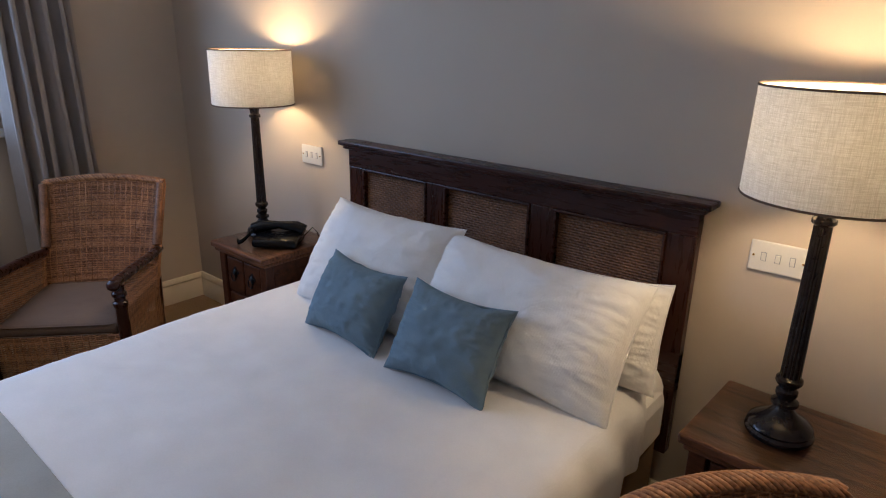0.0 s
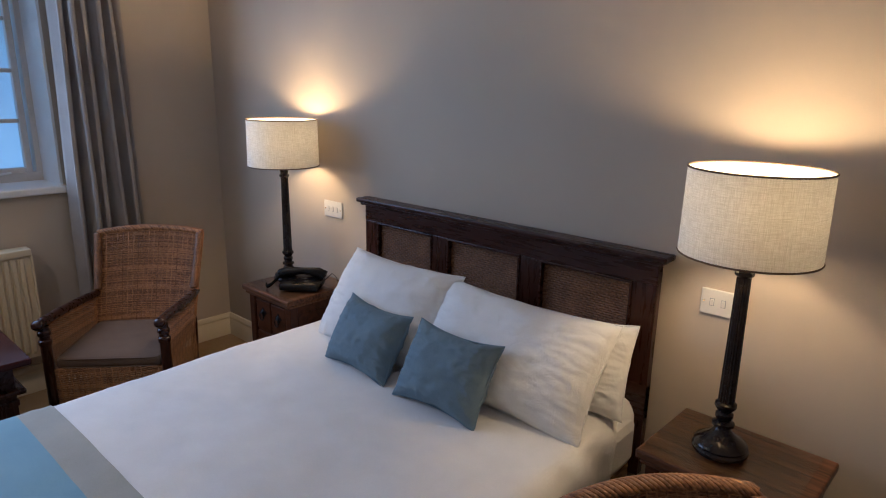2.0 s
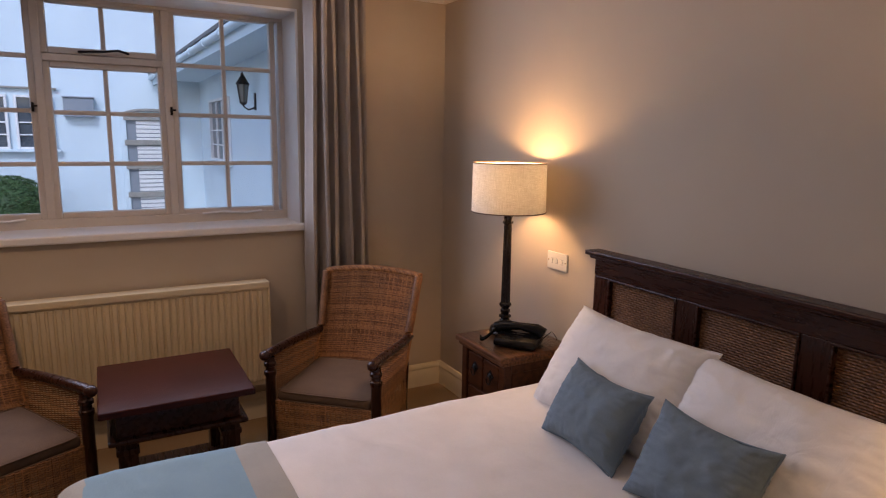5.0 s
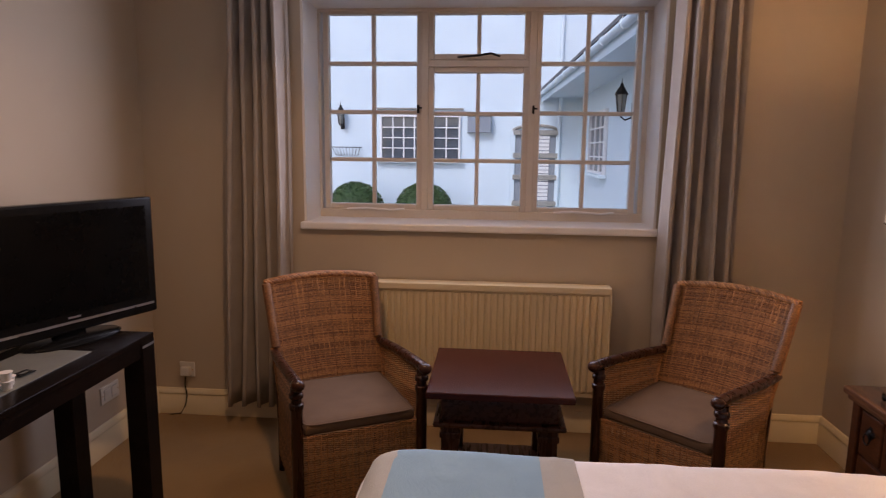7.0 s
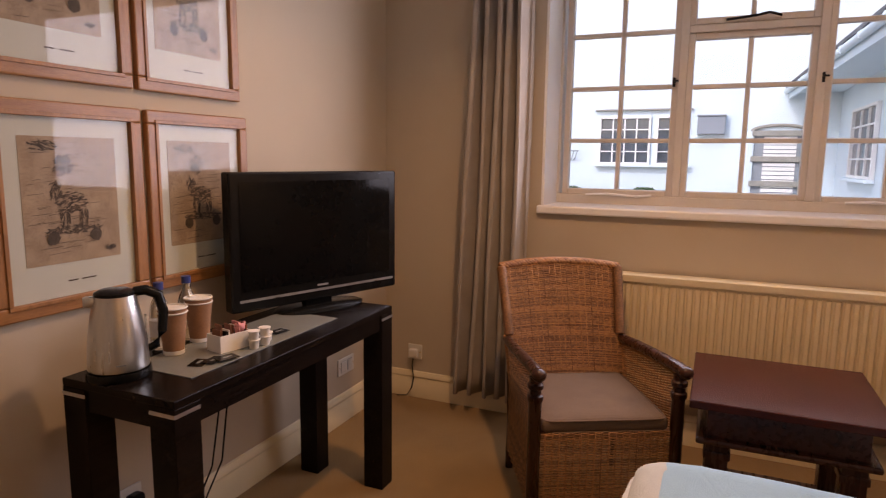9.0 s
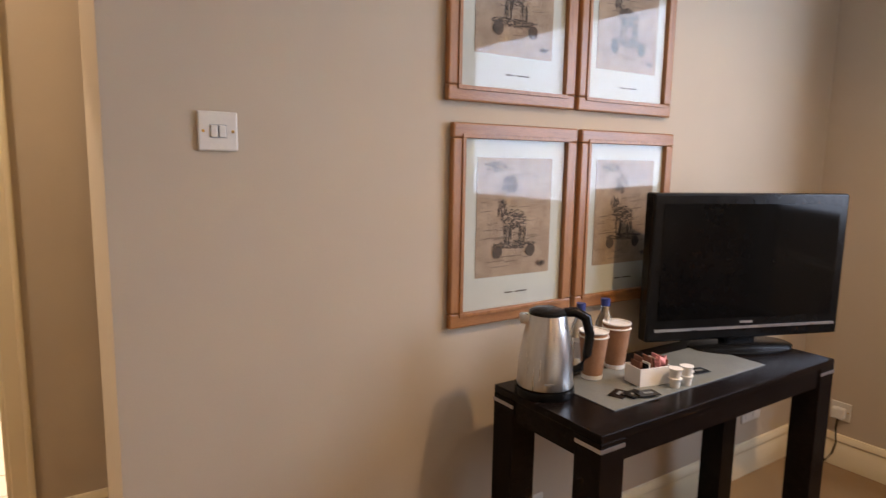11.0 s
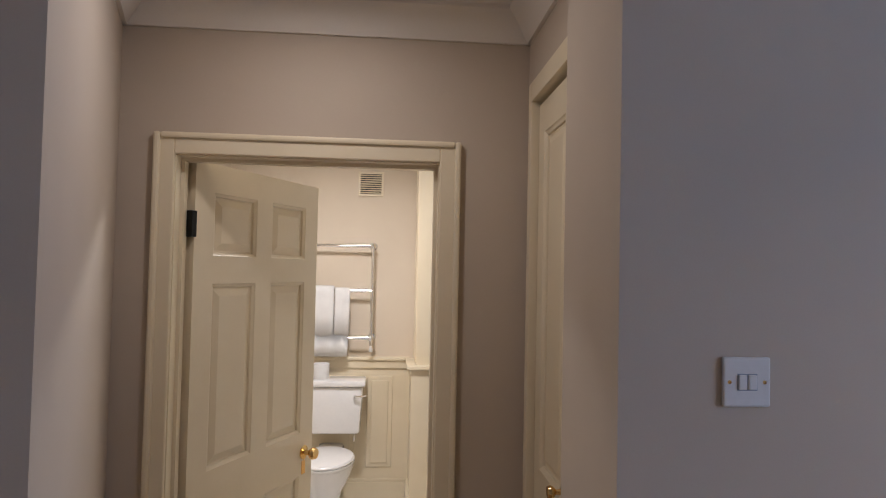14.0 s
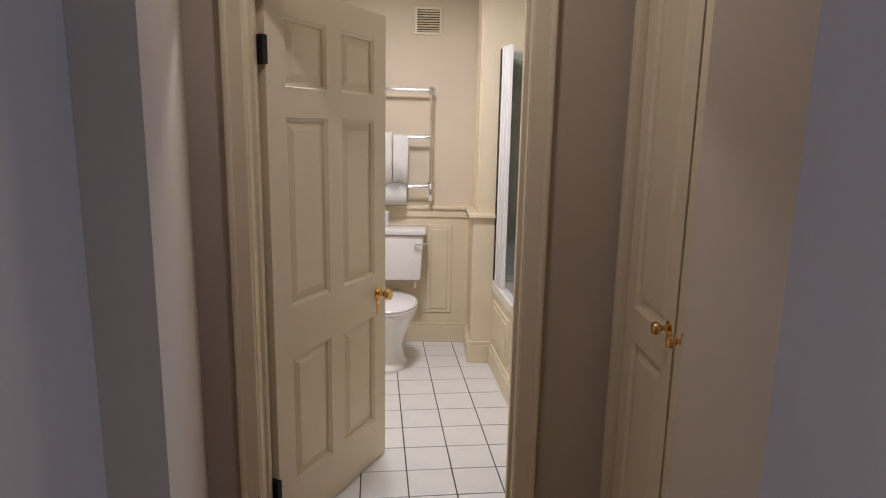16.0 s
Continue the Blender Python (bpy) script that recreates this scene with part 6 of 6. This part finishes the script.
def courtyard():
    f = thing("opposite_house", "long white rendered house across the courtyard", "house")
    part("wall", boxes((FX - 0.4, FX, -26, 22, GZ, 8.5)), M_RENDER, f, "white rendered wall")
    part("roof", boxes((FX - 5, FX + 0.4, -26, 22, 8.5, 8.7)), M_SLATE, f)
    part("downpipe", tube([(FX + 0.06, 1.80, GZ), (FX + 0.06, 1.80, 8.4)], 0.045, 10), M_RENDER, f, smooth=True)
    k = (16 - 0.03) / (11.5 - 0.03)
    Y, Z = (lambda y: 0.26 + (y - 0.26) * k), (lambda z: 1.68 + (z - 1.5) * k)
    turn = pose(0, 0, 0, 0, 0, 90)
    for a, b in ((-1.81, -1.02), (-0.86, -0.42)):
        n = 4 if b - a > 0.6 else 2
        glazed_window("courtyard_window", Matrix.Translation((FX + 0.035, Y((a + b) / 2), Z(1.22))) @ turn, n, 4, (b - a) * k, (1.96 - 1.22) * k, "white small-paned window in the rendered wall")
    part("window_hood", boxes((FX, FX + 0.10, Y(-1.92), Y(-0.33), Z(2.09), Z(2.12)), bevel=0.01), M_STONE, f, "thin lead window hood")
    box_ = thing("meter_box", "grey wall box on the white house", "wall box", Matrix.Translation((FX, Y(-0.045), Z(1.69))))
    part("casing", boxes((0, 0.22, -0.29, 0.29, 0, 0.40), bevel=0.012), M_GREYBOX, box_)
    part("lid", boxes((-0.0, 0.25, -0.31, 0.31, 0.40, 0.43), bevel=0.008), M_GREYBOX, box_)
    # blocked doorway with boards
    d = thing("slatted_doorway", "arched doorway closed with white louvred slats and grey boards", "doorway", Matrix.Translation((FX, Y(0.96), 0.18)))
    part("surround", boxes((0, 0.06, -0.62, -0.50, GZ - 0.18, 1.85), (0, 0.06, 0.50, 0.62, GZ - 0.18, 1.85), bevel=0.01), M_RENDER, d)
    pts = [(0.03, 0.58 * math.cos(a), 1.80 + 0.16 * math.sin(a)) for a in [math.pi * q / 16 for q in range(17)]]
    part("arch", tube(pts, 0.035, 8), M_STONE, d, smooth=True)
    part("backing", boxes((0, 0.01, -0.5, 0.5, GZ - 0.18, 1.85)), M_GREYBOX, d)
    for q in range(26):
        part("slat", boxes((0.01, 0.05, -0.30, 0.34, -0.045, 0.03)), M_WHITE, d, m=pose(0, 0, GZ + 0.10 + 0.095 * q))
    for z in (-0.03, 0.62, 1.16, 1.72):
        part("grey_board", boxes((0.05, 0.10, -0.55, 0.55, z, z + 0.12), bevel=0.01), M_STONE, d)
    lantern(Matrix.Translation((FX, Y(-2.54), Z(1.95))) @ turn, "small black lantern on the white house")
    bsk = thing("hanging_basket", "black wire hay-rack basket on the white wall", "wire basket", Matrix.Translation((FX, Y(-2.45), Z(1.25))))
    for q in range(9):
        y = -0.36 + 0.09 * q
        part("wire", tube([(0.0, y * 0.6, -0.0), (0.12, y * 0.8, 0.04), (0.20, y, 0.22)], 0.008, 5), M_IRON, bsk)
    part("wire", tube([(0.0, -0.36, 0.22), (0.20, -0.36, 0.22), (0.20, 0.36, 0.22), (0.0, 0.36, 0.22)], 0.010, 5), M_IRON, bsk)
    # wing on one side, with its eaves and gutter
    w = thing("side_wing", "white rendered wing with a low eave and gutter", "house")
    yw = 2.35
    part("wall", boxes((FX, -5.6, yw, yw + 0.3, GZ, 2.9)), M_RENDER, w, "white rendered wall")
    # the eave draws slowly away from the wall line towards the room
    ye = lambda x: 1.37 + 0.034 * (x + 15)

    def strip(quad, za, zb):
        bm = bmesh.new()
        lo, hi = [[bm.verts.new((x, y, z)) for x, y in quad] for z in (za, zb)]
        for f in (lo, hi, *[(lo[k], lo[k - 1], hi[k - 1], hi[k]) for k in range(4)]):
            bm.faces.new(f)
        return bm
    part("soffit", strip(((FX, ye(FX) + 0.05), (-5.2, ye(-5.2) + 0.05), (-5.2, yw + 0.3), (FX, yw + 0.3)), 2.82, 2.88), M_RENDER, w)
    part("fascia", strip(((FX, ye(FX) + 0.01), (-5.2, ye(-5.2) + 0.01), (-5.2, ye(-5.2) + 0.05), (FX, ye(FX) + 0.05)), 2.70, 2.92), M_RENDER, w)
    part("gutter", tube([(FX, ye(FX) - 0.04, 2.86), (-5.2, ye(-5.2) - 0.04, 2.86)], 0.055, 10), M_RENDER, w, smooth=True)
    for q in range(9):
        x = -6.0 - 1.1 * q
        part("gutter_joint", tube([(x, ye(x) - 0.04, 2.86), (x - 0.06, ye(x) - 0.04, 2.86)], 0.068, 10), M_RENDER, w, smooth=True)
    bm = bmesh.new()
    vs = [bm.verts.new(p) for p in ((FX, ye(FX) - 0.07, 2.93), (-5.0, ye(-5) - 0.07, 2.93), (-5.0, 4.8, 5.4), (FX, 4.8, 5.4), (FX, ye(FX) - 0.07, 2.98), (-5.0, ye(-5) - 0.07, 2.98), (-5.0, 4.8, 5.45), (FX, 4.8, 5.45))]
    for q in ((0, 1, 2, 3), (7, 6, 5, 4), (0, 4, 5, 1), (1, 5, 6, 2), (2, 6, 7, 3), (3, 7, 4, 0)):
        bm.faces.new([vs[i] for i in q])
    part("roof", bm, M_SLATE, w, "grey slate roof")
    glazed_window("courtyard_window", pose(-13.25, yw - 0.035, 1.12), 3, 4, 1.95, 1.15, "white small-paned window in the side wing")
    lantern(pose(-10.1, yw, 2.28) @ Matrix.Diagonal((0.95, 0.95, 0.95, 1)), "large black lantern on the side wing")
    # clipped box balls
    for y, z, r in ((Y(-2.16), 0.03, 0.69), (Y(-0.97), 0.04, 0.69)):
        t = thing("topiary_ball", "clipped dark green box ball", "bush", pose(FX + 0.95, y, z), group="clipped bushes")
        rng = random.Random(int(100 * r + y * 10))
        bm = bmesh.new()
        bmesh.ops.create_icosphere(bm, subdivisions=3, radius=r * 0.93)
        part("inner_growth", bm, M_LEAF, t)
        verts, faces = [], []
        for i in range(5200):
            d3 = Vector((rng.gauss(0, 1), rng.gauss(0, 1), rng.gauss(0, 1))).normalized()
            c = d3 * r * (0.95 + 0.07 * rng.random() + 0.03 * noise.noise(d3 * 4))
            a = Vector((rng.gauss(0, 1), rng.gauss(0, 1), rng.gauss(0, 1))).normalized() * 0.028
            b = (d3 + Vector((rng.gauss(0, 1), rng.gauss(0, 1), rng.gauss(0, 1))) * 0.6).cross(a).normalized() * 0.018
            n0 = len(verts)
            verts += [c - a, c + b, c + a, c - b]
            faces.append((n0, n0 + 1, n0 + 2, n0 + 3))
        me = bpy.data.meshes.new("leaves")
        me.from_pydata(verts, [], faces)
        me.materials.append(M_LEAF)
        lv = new("leaves", me)
        lv.parent = t
        tagged(lv, kind="stuff")
        part("stem", tube([(0, 0, GZ - z), (0, 0, -r * 0.6)], 0.05, 8), M_STONE, t)


courtyard()

# ---- bathroom floor tiles, laid square to the bath ----
TP, TA = 0.2055, radians(4.7)
lay = Matrix.Translation((0.281, -3.312, 0)) @ Matrix.Rotation(TA, 4, "Z")
whole = None
for i in range(-4, 5):
    for j in range(-10, 5):
        c = lay @ Vector(((i + 0.5) * TP, (j + 0.5) * TP, 0))
        if c.x < -0.30 - (c.y + 4.655) * 0.082 or not (-0.36 < c.x < 1.10 and YB - 0.02 < c.y < YD - 0.08):
            continue
        m = lay @ pose(i * TP, j * TP, 0)
        if whole:
            same_mesh("floor_tile", whole, bath_floor, m)
        else:
            whole = part("floor_tile", boxes((0.0027, TP - 0.0027, 0.0027, TP - 0.0027, -0.004, 0.0), bevel=0.0012), M_TILE, bath_floor, m=m)
